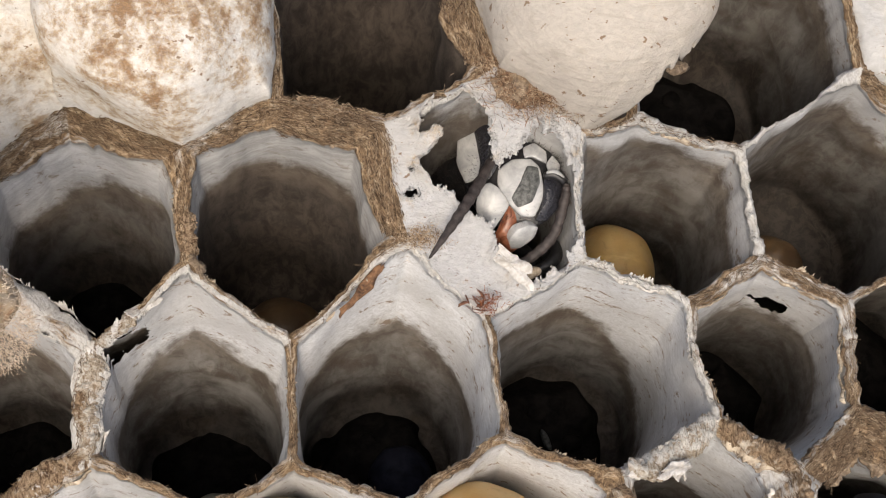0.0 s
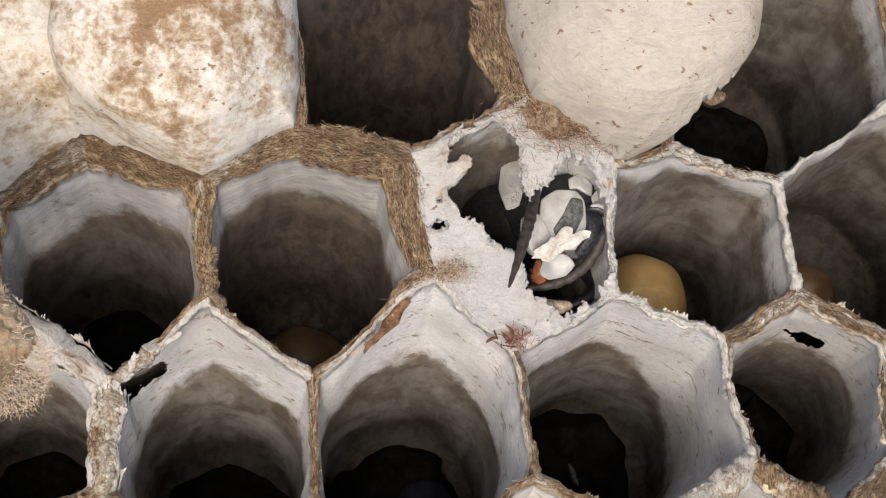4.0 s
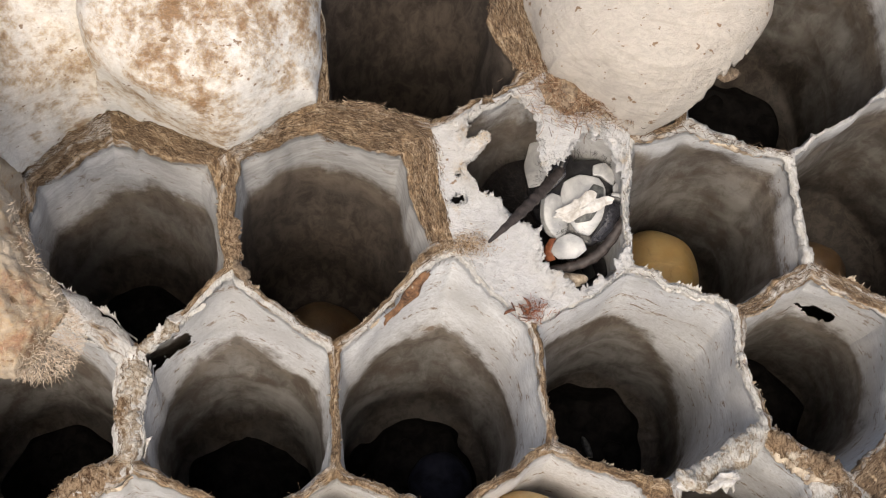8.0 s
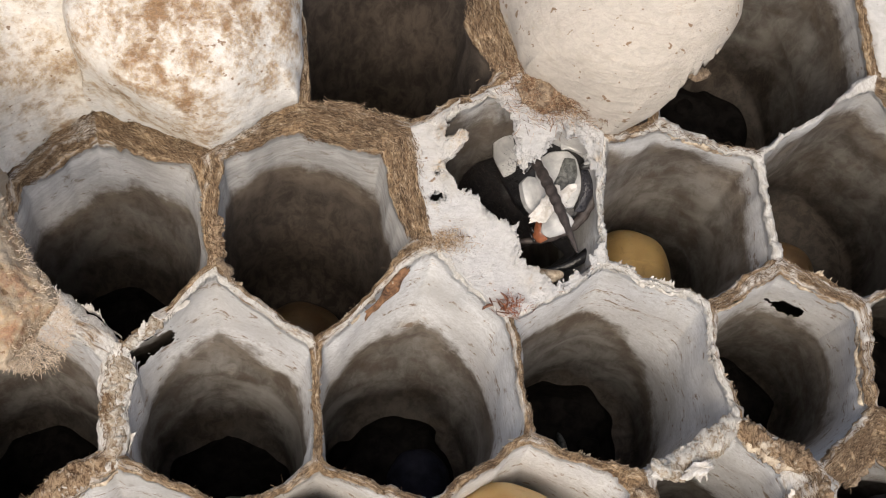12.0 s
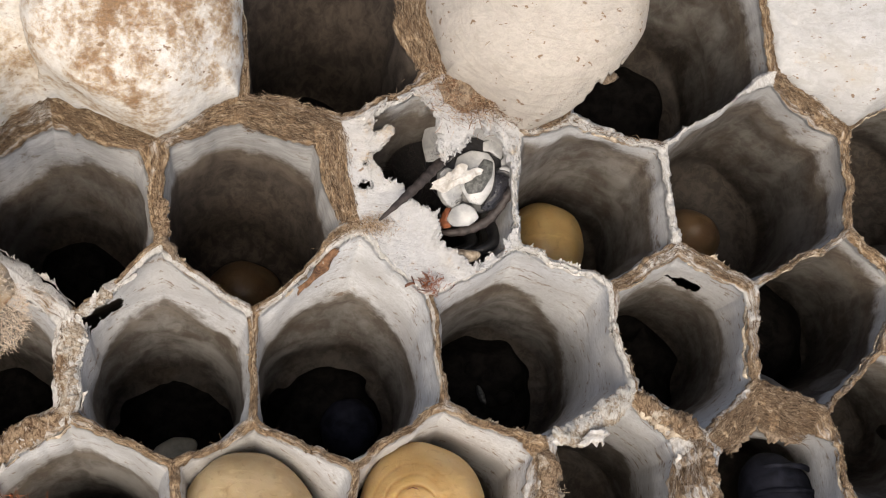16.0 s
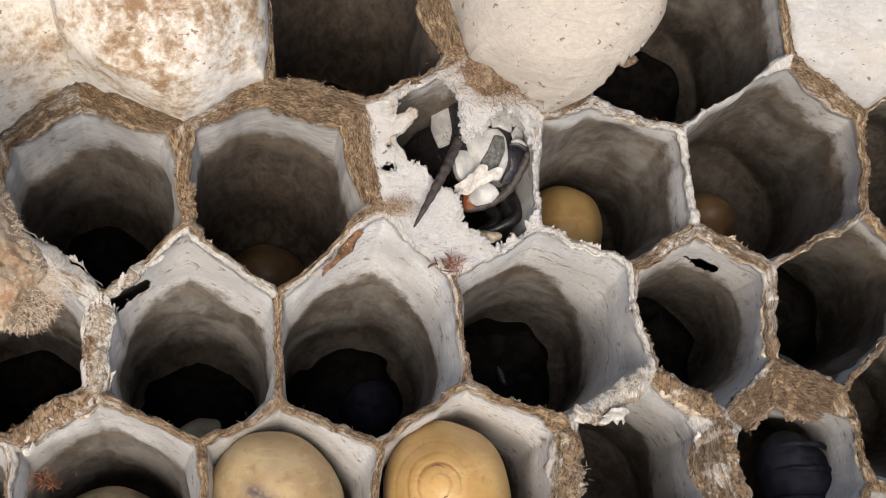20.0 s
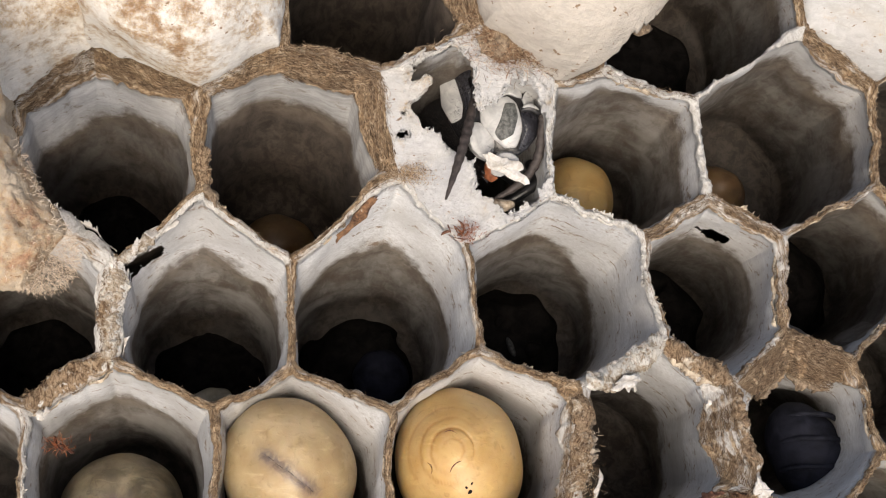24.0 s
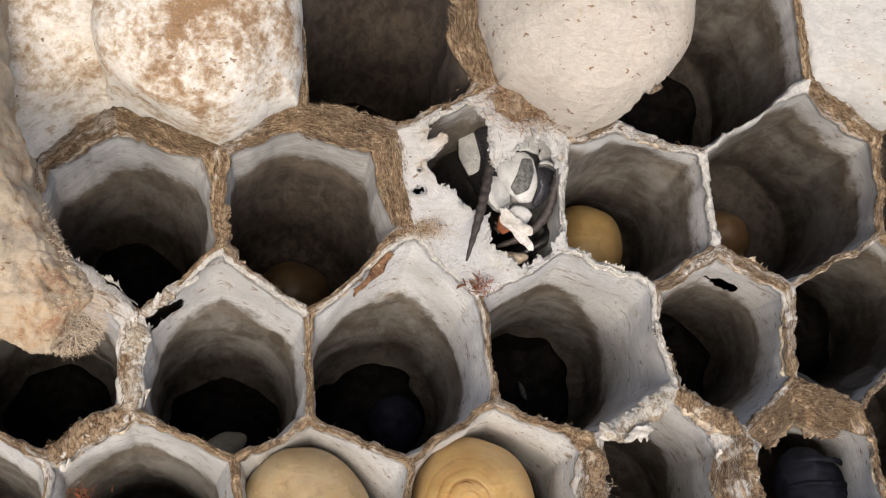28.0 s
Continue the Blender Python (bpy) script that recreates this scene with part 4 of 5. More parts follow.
def broken_cap():
    pts, _ = corners(1, 2)
    mc = np.array(pts).mean(0)
    n, steps = 420, 110
    verts, faces = [], []
    for k in range(steps + 1):
        f = 1 - k / steps
        for j in range(n):
            i, g = divmod(j * 6 / n, 1.0)
            i = int(i)
            edge = wobble(pts[i] * (1 - g) + pts[(i + 1) % 6] * g)
            p = mc + (edge - mc) * f * 1.02
            z = rim_height(*p) + 0.06 + 0.25 * (1 - f * f)
            q = np.array([p[0], p[1], z])
            q[2] += 0.3 * noise.noise(Vector((p[0] * 0.7, p[1] * 0.7, 7.0))) * (1 - f) ** 0.5 + 0.06 * noise.noise(Vector((p[0] * 2.1, p[1] * 2.1, 7.0))) + 0.015 * noise.noise(Vector((p[0] * 6, p[1] * 6, 7.0)))
            near_edge = max(0.0, 1 - abs(cap_left(p)) / 0.22)
            q[2] += near_edge * (0.16 + 0.3 * noise.noise(Vector((p[0] * 3, p[1] * 3, 3.0))))
            verts.append(q)
    verts, faces = clip(verts, grid_faces(steps + 1, n), cap_left)
    return mesh_from("broken_cap", verts, faces, CAP_WHITE)


def build_comb():
    rng = random.Random(5)
    for r, c in CELLS:
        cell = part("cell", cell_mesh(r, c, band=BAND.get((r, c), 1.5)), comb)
        cell.matrix_parent_inverse = BACK
        if (r, c) in DOMES:
            kind, high, push = DOMES[(r, c)]
            cap = part("cap", dome_mesh(r, c, high, DOME_MAT[kind], push, {"cream": 0.24, "blotched": 0.2, "stained": 0.2}.get(kind, 0.1), seed=r * 3.7 + c * 1.9, torn=kind == "cream"), cell, {"blotched": "white silk cap with brown stains", "stained": "tan-stained white silk cap", "tan": "tan fuzzy cap", "cream": "cream silk cap"}.get(kind, "white silk cap"))
            if kind == "cream":
                sheet = cap.modifiers.new("thickness", "SOLIDIFY")
                sheet.thickness, sheet.offset = 0.1 * MM, -1
        fibres = part("rim_felt", rim_fibres(r, c, rng), cell)
        tagged(fibres, kind="stuff")
        sides = corners(r, c)[1]
        for i in range(6):
            if PALE.get(((r, c), sides[i]), 0.0) >= 0.7 and (r, c) not in DOMES and (r, c) != (1, 2) and ((r, c), sides[i]) not in SMOOTH:
                part("torn_edge", torn_edge(r, c, i, 0.32), cell, "ragged white silk edge")
            elif (r, c) not in DOMES and (r, c) != (1, 2) and ((r, c), sides[i]) not in SMOOTH and LEDGE.get(((r, c), sides[i]), 0.12) < 0.5:
                part("frayed_edge", torn_edge(r, c, i, 0.26, EDGE, -0.1), cell, "frayed tan paper edge")
        for at, i, start, end, wide, high, aside, kind, seed in RIDGES:
            if at == (r, c):
                part("felt_ridge", crumbled_ridge(r, c, i, start, end, wide, high, aside, FELT[kind], seed), cell, {"cream": "cream crumbling felt ridge", "tan": "tan crumbling felt ridge", "rust": "rust-brown crumbling felt ridge"}[kind])
        for at, i, start, end, reach, drop, kind, seed, label in FLAPS:
            if at == (r, c):
                part("torn_flap", hanging_flap(r, c, i, start, end, reach, drop, {"SHRED": SHRED, "EDGE": EDGE, "RUST": RUST, "RUST_GREY": RUST_GREY}[kind], seed), cell, label)
        if (r, c) == (1, 2):
            cap = part("broken_cap", broken_cap(), cell, "white cap with two chewed holes")
            solid = cap.modifiers.new("thickness", "SOLIDIFY")
            solid.thickness, solid.offset = 0.09 * MM, -1


# ---- small solids ----
def ball_mesh(name, mid, size, material, turn=(0, 0, 0), rough=0.0, seed=0.0, n=28, rings=18, shape=None, scale=1.0):
    """An ellipsoid with uneven skin; shape(u, v) may change the radius (u round, v from top to bottom)."""
    rot = np.array(Euler([radians(a) for a in turn]).to_matrix())
    verts, faces = [], []
    for k in range(rings + 1):
        v = math.pi * k / rings
        for j in range(n):
            u = 2 * math.pi * j / n
            g = shape(u, k / rings) if shape else 1.0
            p = np.array([math.sin(v) * math.cos(u), math.sin(v) * math.sin(u), math.cos(v)]) * np.array(size) * g
            p = rot @ p + np.array(mid)
            if rough:
                p = p + rough3(p, scale, rough, seed)
            verts.append(p)
    return mesh_from(name, verts, grid_faces(rings + 1, n)[::1], material)


def tube_mesh(name, line, radii, material, n=12, ridges=0, rough=0.0, per=6):
    """A tapered tube along a smooth line, with rounded ends; ridges: ring marks along it."""
    line, radii = np.array(line, float), np.array(radii, float)
    keys = np.arange(len(line))
    ts = np.linspace(0, len(line) - 1, (len(line) - 1) * per + 1)

    def spline(t):
        i = min(int(t), len(line) - 2)
        f = t - i
        p0, p1, p2, p3 = line[max(i - 1, 0)], line[i], line[i + 1], line[min(i + 2, len(line) - 1)]
        return 0.5 * (2 * p1 + (p2 - p0) * f + (2 * p0 - 5 * p1 + 4 * p2 - p3) * f * f + (3 * p1 - p0 - 3 * p2 + p3) * f ** 3)

    mids = [spline(t) for t in ts]
    verts = []
    count = len(ts)
    for k, t in enumerate(ts):
        way = mids[min(k + 1, count - 1)] - mids[max(k - 1, 0)]
        way = way / np.linalg.norm(way)
        side = np.cross(way, (0.13, 0.31, 0.94))
        side /= np.linalg.norm(side)
        up = np.cross(way, side)
        rad = np.interp(t, keys, radii)
        end = min(k, count - 1 - k) / 2.0
        rad *= math.sqrt(max(0.02, 1 - max(0, 1 - end) ** 2)) if end < 1 else 1
        if ridges:
            rad *= 1 + 0.09 * math.cos(2 * math.pi * ridges * k / (count - 1))
        for j in range(n):
            a = 2 * math.pi * j / n
            p = mids[k] + (side * math.cos(a) + up * math.sin(a)) * rad
            if rough:
                p = p + rough3(p, 1.0, rough) + rough3(p, 4.0, rough * 0.35)
            verts.append(p)
    faces = grid_faces(count, n)
    faces += [tuple(range(n))[::-1], tuple((count - 1) * n + j for j in range(n))]
    return mesh_from(name, verts, faces, material)


def cell_spot(r, c, d):
    """The middle of a cell, d millimetres below its mouth."""
    mc = np.array(corners(r, c)[0]).mean(0)
    return np.array([*(mc + lean(*mc) * d / 13.0), rim_height(*mc) - d])


def thing_at(name, mid, label, category, group=""):
    ob = tagged(new(name), label, category, group)
    ob.matrix_basis = Matrix.Translation([v * MM for v in mid])
    return ob


def own(name, me, parent, label=""):
    """A part whose mesh is given in world millimetres."""
    ob = part(name, me, parent, label)
    ob.matrix_parent_inverse = parent.matrix_world.inverted() if parent.parent else parent.matrix_basis.inverted()
    return ob


# ---- brood ----
def larva(r, c, depth, size, material, label, turn=(0, 0, 0), off=(0, 0), head=None, seam=None):
    """A plump ringed larva; head: place and radius of its folded head end; seam: line of the grey seam on its back."""
    mc = cell_spot(r, c, depth)
    mid = mc + np.array([off[0], off[1], -size[2]])
    ob = thing_at("larva", mid + np.array([0, 0, -size[2]]), label, "larva", "brood in the cells")

    def rings(u, v):
        return 1 + 0.014 * math.cos(v * 30 + 0.7 * math.sin(u)) * min(1.0, v * 3) * (0.6 + 0.4 * math.sin(2 * u + 1)) - 0.03 * math.exp(-((u - 1.2) / 0.3) ** 2) * min(1, v * 3)

    skin = ball_mesh("larva_body", mid, size, material, turn, 0.2, r + c * 2.0, 110, 100, rings, 0.42)
    points = np.array([v.co for v in skin.vertices]) / MM
    fold, grey = np.zeros(len(points)), np.zeros(len(points))
    for k, p in enumerate(points):
        x, y = p[0] - mid[0], p[1] - mid[1]
        if p[2] < mid[2]:
            continue
        if head:
            hx, hy, hr = head
            rho, way = math.hypot(x - hx, (y - hy) / 1.12) / hr, math.atan2(y - hy, x - hx)
            rho += 0.05 * noise.noise(Vector((x * 1.5, y * 1.5, 2.0)))
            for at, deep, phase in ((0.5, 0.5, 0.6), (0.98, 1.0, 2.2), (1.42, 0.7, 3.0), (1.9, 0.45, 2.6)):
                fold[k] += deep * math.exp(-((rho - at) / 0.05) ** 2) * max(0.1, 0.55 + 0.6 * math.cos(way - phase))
            points[k][2] += 0.09 * max(0.0, 1 - rho ** 2) - 0.07 * min(1.0, fold[k])
        if seam:
            d = min(np.linalg.norm(np.array([x, y]) - (np.array(s0) * (1 - g) + np.array(s1) * g)) for s0, s1 in zip(seam, seam[1:]) for g in (0.0, 0.33, 0.67))
            grey[k] = math.exp(-(d / 0.34) ** 2)
            points[k][2] -= 0.05 * math.exp(-(d / 0.1) ** 2)
    skin.vertices.foreach_set("co", (points * MM).astype(np.float32).ravel())
    for name, values in (("fold", fold), ("seam", grey)):
        skin.attributes.new(name, "FLOAT", "POINT").data.foreach_set("value", np.minimum(1.0, values).astype(np.float32))
    skin.update()
    own("body", skin, ob)
    points = points[points[:, 2] > mid[2]]

    def on_skin(x, y, lift=0.0):
        d = np.hypot(points[:, 0] - mid[0] - x, points[:, 1] - mid[1] - y)
        near = np.argsort(d)[:5]
        return np.array([mid[0] + x, mid[1] + y, np.average(points[near, 2], weights=1 / (d[near] + 0.01)) + lift])

    if head:
        for dx, dy, wide, tilt in ((-0.1, 0.66, 0.24, -4), (0.12, -0.6, 0.3, 46), (-0.85, -0.62, 0.26, -64)):
            arc = []
            for k in np.linspace(-1, 1, 6):
                x, y = wide * k, 0.1 * (1 - k * k)
                a = radians(tilt)
                arc.append(on_skin(hx + dx + x * math.cos(a) - y * math.sin(a), hy + dy + x * math.sin(a) + y * math.cos(a), 0.0))
            own("mouth_fold", tube_mesh("fold", arc, [0.006, 0.018, 0.024, 0.024, 0.018, 0.006], RUST, 6), ob, "red-brown mouth fold")
        for dx, dy, wide in ((0.55, -1.35, 0.08), (0.75, -1.22, 0.06), (0.68, -1.5, 0.1), (-0.05, -2.2, 0.07)):
            own("speck", ball_mesh("speck", on_skin(hx + dx, hy + dy, 0.0), (wide, 0.7 * wide, 0.04), DEEP_BLACK, (0, 0, 90 * dx), 0.04, dx, 12, 6, None, 6.0), ob, "black speck")
    if seam:
        for k in range(len(seam) - 1):
            (ax, ay), (bx, by) = seam[k], seam[k + 1]
            mx, my = 0.5 * (ax + bx), 0.5 * (ay + by)
            own("seam", tube_mesh("seam", [on_skin(mx + (bx - ax) * g - 0.06 * (k % 2), my + (by - ay) * g, -0.01) for g in (-0.4, -0.1, 0.15, 0.4)], [0.01, 0.024, 0.028, 0.01], SEAM, 8, rough=0.03), ob, "grey back seam")
    return ob


SEAM = larva_material("grey_seam", (0.09, 0.065, 0.055), (0.22, 0.165, 0.12))
CREAM_LARVA = larva_material("cream_larva", (0.37, 0.27, 0.145), (0.49, 0.385, 0.235))
GOLD_LARVA = larva_material("golden_larva", (0.45, 0.285, 0.105), (0.53, 0.365, 0.165))
GREY_LARVA = larva_material("grey_pupa", (0.12, 0.1, 0.07), (0.34, 0.29, 0.2))
DIM_LARVA = larva_material("small_golden_larva", (0.42, 0.28, 0.11), (0.52, 0.36, 0.16))
DULL_LARVA = larva_material("dull_brown_larva", (0.13, 0.08, 0.045), (0.2, 0.13, 0.07))
DARK_PUPA = plain_material("blue_black_pupa", (0.006, 0.007, 0.012), (0.02, 0.022, 0.035), 1.5, 0.7, 0.15)
PALE_BIT = plain_material("pale_waxy_bit", (0.4, 0.38, 0.3), (0.55, 0.53, 0.44), 2.0, 0.5)


def brood():
    larva(3, 1, 0.5, (2.6, 3.0, 3.2), CREAM_LARVA, "cream larva with a grey seam filling its cell", (-8, 6, 25), (-0.5, 0.1),
          seam=[(-0.95, 0.4), (-0.55, 0.1), (-0.15, -0.17), (0.25, -0.45), (0.65, -0.73), (1.0, -1.05)])
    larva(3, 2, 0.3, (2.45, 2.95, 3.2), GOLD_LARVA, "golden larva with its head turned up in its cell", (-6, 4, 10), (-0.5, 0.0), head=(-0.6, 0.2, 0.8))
    larva(3, 0, 3.6, (2.6, 2.3, 3.4), GREY_LARVA, "grey shrivelled larva low in its cell", (0, 14, 0), (-0.2, -1.05), seam=[(-0.1, 0.15), (0.25, -0.05), (0.6, -0.2)])
    larva(1, 3, 5.6, (1.75, 1.95, 2.6), DIM_LARVA, "small golden larva deep in its cell", (10, 0, 0), (-0.7, -0.3))
    larva(1, 1, 10.6, (1.8, 1.6, 1.6), DULL_LARVA, "dull brown larva at the floor of its cell", (0, 0, 0), (-0.1, -0.6))
    larva(1, 4, 9.6, (1.5, 1.5, 2.0), DULL_LARVA, "dull brown larva at the floor of its cell", (0, 0, 0), (-0.6, -0.4))
    # Waste plugs made broad and near-black, so they double as shade on the floors.
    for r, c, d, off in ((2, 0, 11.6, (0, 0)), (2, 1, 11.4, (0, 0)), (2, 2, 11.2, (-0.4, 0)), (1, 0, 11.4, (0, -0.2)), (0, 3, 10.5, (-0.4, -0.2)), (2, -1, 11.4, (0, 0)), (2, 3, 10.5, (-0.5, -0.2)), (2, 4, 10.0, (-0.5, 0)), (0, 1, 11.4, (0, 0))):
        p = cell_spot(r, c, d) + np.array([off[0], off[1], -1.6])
        plug = thing_at("meconium_shade_plug", p + np.array([0, 0, -1.7]), "black waste plug that doubles as shade on a cell floor", "waste plug", "plugs in the cells")
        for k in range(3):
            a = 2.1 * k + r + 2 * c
            own("crust", ball_mesh("crust", p + np.array([1.1 * math.cos(a), 1.1 * math.sin(a), 1.55]), (0.5, 0.4, 0.28), DEEP_BLACK, (0, 0, 40 * k), 0.12, k, 20, 12, None, 2.0), plug, "black crumb")
        own("plug", ball_mesh("plug", p, (2.75, 2.65, 1.9), DEEP_BLACK, (0, 0, r * 20), 0.55, r + c, 90, 44, None, 0.7), plug)
    for r, c, d, off, size, mat, label in ((2, 0, 11.3, (0.2, -1.1), (1.1, 0.6, 0.4), PALE_BIT, "pale waxy pupa remnant on a dark floor"), (2, 1, 10.9, (1.0, -0.5), (1.3, 1.3, 1.1), DARK_PUPA, "blue-black pupa head deep in a cell"),
                                           (2, 2, 11.0, (-0.4, -0.2), (0.14, 0.5, 0.2), MARK, "grey sliver on a dark floor"), (3, 4, 5.6, (1.6, -1.1), (1.5, 2.3, 1.8), DARK_PUPA, "blue-black pupa in a broken cell"), (2, -1, 11.2, (0.8, -0.4), (0.12, 0.45, 0.2), PALE_BIT, "pale sliver on a dark floor")):
        p = cell_spot(r, c, d) + np.array([*off, 0])
        bit = thing_at("pupa_remnant", p - np.array([0, 0, size[2]]), label, "pupa")
        own("shell", ball_mesh("shell", p, size, mat, (0, 10, 25), 0.1, d, 44, 28, None, 1.4), bit)
        if size[0] > 1.4:
            for k in (-0.35, 0.15, 0.6):
                wide = math.sqrt(1 - k * k)
                hoop = [p + np.array([1.01 * size[0] * wide * math.sin(a), size[1] * k + 0.2 * math.cos(a), 1.01 * size[2] * wide * math.cos(a)]) for a in np.linspace(-1.3, 1.3, 9)]
                own("band", tube_mesh("band", hoop, [0.05] + [0.12] * 7 + [0.05], DARK_PUPA, 8, 0, 0.05), bit)


# ---- loose scraps ----
def scraps():
    rng = random.Random(11)
    spot = (-17.5, 1.0, 2.0)
    roll = thing_at("envelope_lump", spot, "tan fuzzy lump of torn envelope paper on the comb", "paper lump")
    line = [(-19.0, 9.0, 4.2), (-18.5, 6.0, 5.0), (-17.6, 2.4, 5.9), (-16.1, -1.0, 6.1), (-14.0, -3.7, 6.1), (-12.3, -4.8, 6.0)]
    felt = tube_mesh("felt", line, [3.2, 3.1, 2.9, 2.5, 1.8, 1.2], DOME_MAT["tan"], 120, 0, 0.25, 30)
    for v in felt.vertices:
        p = np.array(v.co) / MM
        v.co += Vector(rough3(p, 1.6, 0.07, 5.0) + rough3(p, 7.0, 0.035, 2.0)) * MM
    own("felt", felt, roll)
    v, f = [], []
    for _ in range(5200):
        g = 3.4 + 1.6 * rng.random()
        k = int(g)
        mid = np.array(line[k]) * (1 - g + k) + np.array(line[min(5, k + 1)]) * (g - k)
        rad = (2.5, 1.8, 1.2)[k - 3] * (1 - g + k) + (1.8, 1.2, 1.0)[k - 3] * (g - k)
        a = rng.uniform(-2.4, 0.6)
        d = np.array([math.cos(a), math.sin(a), rng.gauss(0, 0.35)])
        fibre_into(v, f, mid + d * rad * rng.uniform(0.9, 1.04), d + 0.7 * np.array([rng.gauss(0, 1), rng.gauss(0, 1), rng.gauss(0, 1)]), rng.uniform(0.08, 0.26), 0.008, rng, 0.02)
    tagged(own("fringe", mesh_from("fringe", v, f, PALE_FUZZ, smooth=False), roll, "pale frayed fringe"), kind="stuff")
    strand = thing_at("loose_fibre", (-4.55, 6.0, 1.5), "thin brown fibre standing on a felt rim", "fibre")
    own("strand", tube_mesh("strand", [(-4.5, 5.9, 1.5), (-4.52, 6.1, 1.9), (-4.62, 6.4, 2.2), (-4.68, 6.75, 2.3)], [0.02, 0.018, 0.016, 0.008], FIBRE, 6), strand)

    def tuft(name, spot, label, count, spread, material, size=(0.25, 0.7), width=0.03, flat=(1, 1, 0.35), mound=None):
        t = thing_at(name, spot, label, "fibre tuft")
        v, f = [], []
        for _ in range(int(1.8 * count)):
            p = np.array(spot) + np.array([rng.gauss(0, 1) * spread * flat[0], rng.gauss(0, 1) * spread * flat[1], abs(rng.gauss(0, 1)) * spread * flat[2] * 0.6])
            fibre_into(v, f, p, np.array([rng.gauss(0, 1), rng.gauss(0, 1), rng.gauss(0, 0.2)]), rng.uniform(*size) * 0.7, rng.uniform(0.5, 1) * width * 0.55, rng, rng.uniform(0, 0.15))
        if mound:
            own("pulp", ball_mesh("pulp", np.array(spot) - np.array([0, 0, 0.1]), mound, material if material is RUST else RUST_GREY, (0, 0, 15), 0.25, 3.0, 40, 20, None, 2.5), t)
        own("felt", mesh_from("felt", v, f, material, smooth=False), t)

    def flake(spot, size, turn, material, label, seed):
        t = thing_at("paper_flake", spot, label, "paper flake")
        own("sheet", ball_mesh("sheet", spot, size, material, turn, 0.22, seed, 36, 14, lambda u, v: 0.9 + 0.5 * noise.noise(Vector((math.cos(u) * 1.3 + seed, math.sin(u) * 1.3, seed))) + 0.35 * noise.noise(Vector((math.cos(u) * 5, math.sin(u) * 5, seed))), 1.6), t)

    flake((-1.5, -1.5, -0.6), (0.22, 1.25, 0.1), (25, 12, -36), FLAKE_BROWN, "red-brown curled flake on a cell rim", 2.0)
    flake((-7.1, -0.9, -0.35), (0.22, 0.5, 0.12), (0, 20, 30), RUST_GREY, "brown torn wall tip", 5.0)
    flake((12.6, -8.4, -1.3), (0.33, 0.5, 0.1), (40, 0, 20), SHRED, "white flake on a cell wall", 7.0)
    for spot, size, turn, seed in (((9.0, -7.6, -0.3), (0.75, 0.3, 0.12), (10, 20, 20), 1.0), ((7.65, -12.8, 0.65), (0.3, 0.6, 0.12), (0, 25, 15), 3.0), ((7.6, -11.4, 0.4), (0.16, 0.55, 0.1), (0, 15, -8), 3.6),
                                   ((14.0, -11.6, 0.5), (0.3, 0.35, 0.12), (0, 0, 30), 4.0), ((-13.4, -8.9, -4.8), (0.22, 0.3, 0.1), (20, 0, 0), 6.0)):
        flake(spot, size, turn, SHRED, "white torn shred on a broken rim", seed)
    tuft("brown_fibre_tuft", (3.65, 5.1, 2.75), "brown matted fibre tuft between two caps", 1500, 0.62, RUST_FIBRE, (0.2, 0.75), width=0.024, flat=(1.0, 1.0, 0.22), mound=(1.15, 1.05, 0.3))
    tuft("brown_fibre_tuft", (5.2, 4.55, 2.3), "tan matted fibre tuft under the edge of a cap", 700, 0.5, RUST_FIBRE, (0.15, 0.6), width=0.022, flat=(1.4, 0.6, 0.2))
    tuft("brown_fibre_tuft", (5.95, 4.4, rim_height(5.95, 4.4) + 0.1), "tan matted fibre tuft under the edge of a cap", 420, 0.34, RUST_FIBRE, (0.12, 0.45), width=0.02, flat=(1.6, 0.6, 0.2))
    for k in range(9):
        spot = (2.8 + rng.gauss(0, 0.3), -1.8 + rng.gauss(0, 0.22), -0.82)
        flake(spot, (rng.uniform(0.025, 0.06), rng.uniform(0.12, 0.3), 0.035), (rng.uniform(0, 25), rng.uniform(0, 25), rng.uniform(-90, 90)), RUST, "red-brown chewed scrap on the white rim", 1.0 + k)
    tuft("rust_fibre_tuft", (2.8, -1.8, -0.85), "red-brown fibre scrap on the white rim", 60, 0.24, RUST_SHRED, (0.15, 0.55), width=0.03, flat=(1.2, 0.9, 0.2))
    for k, (dx, dy, turn) in enumerate(((0.05, 0.0, 62), (-0.2, 0.12, 15), (0.3, -0.14, 70))):
        flake((-12.75 + dx, -10.2 + dy, -4.6), (0.07, 0.3, 0.05), (15, 20 * k, turn), DARK_RUST, "dark red-brown shred on a cell wall", 1.0 + k)
    tuft("rust_fibre_tuft", (-12.75, -10.15, -4.55), "dark red-brown fibre scrap on a cell wall", 40, 0.26, RUST_SHRED, (0.15, 0.5), width=0.035, flat=(1.2, 0.8, 0.3))
    tuft("tan_fibre_tuft", (7.1, -11.2, 0.35), "orange-brown fibre tuft on a torn rim", 260, 0.6, TAN_FIBRE, (0.15, 0.45), width=0.018, flat=(0.5, 1.4, 0.3))
    tuft("tan_fibre_tuft", (0.35, 0.2, 0.1), "tan and rust fibre tuft at the corner of a white cap", 420, 0.33, TAN_FIBRE, (0.1, 0.3), width=0.024, flat=(1.4, 0.7, 0.2))
    crumb = thing_at("pulp_crumb", (4.15, -0.55, -1.6), "tan crumb of chewed pulp low in the chewed hole", "pulp crumb")
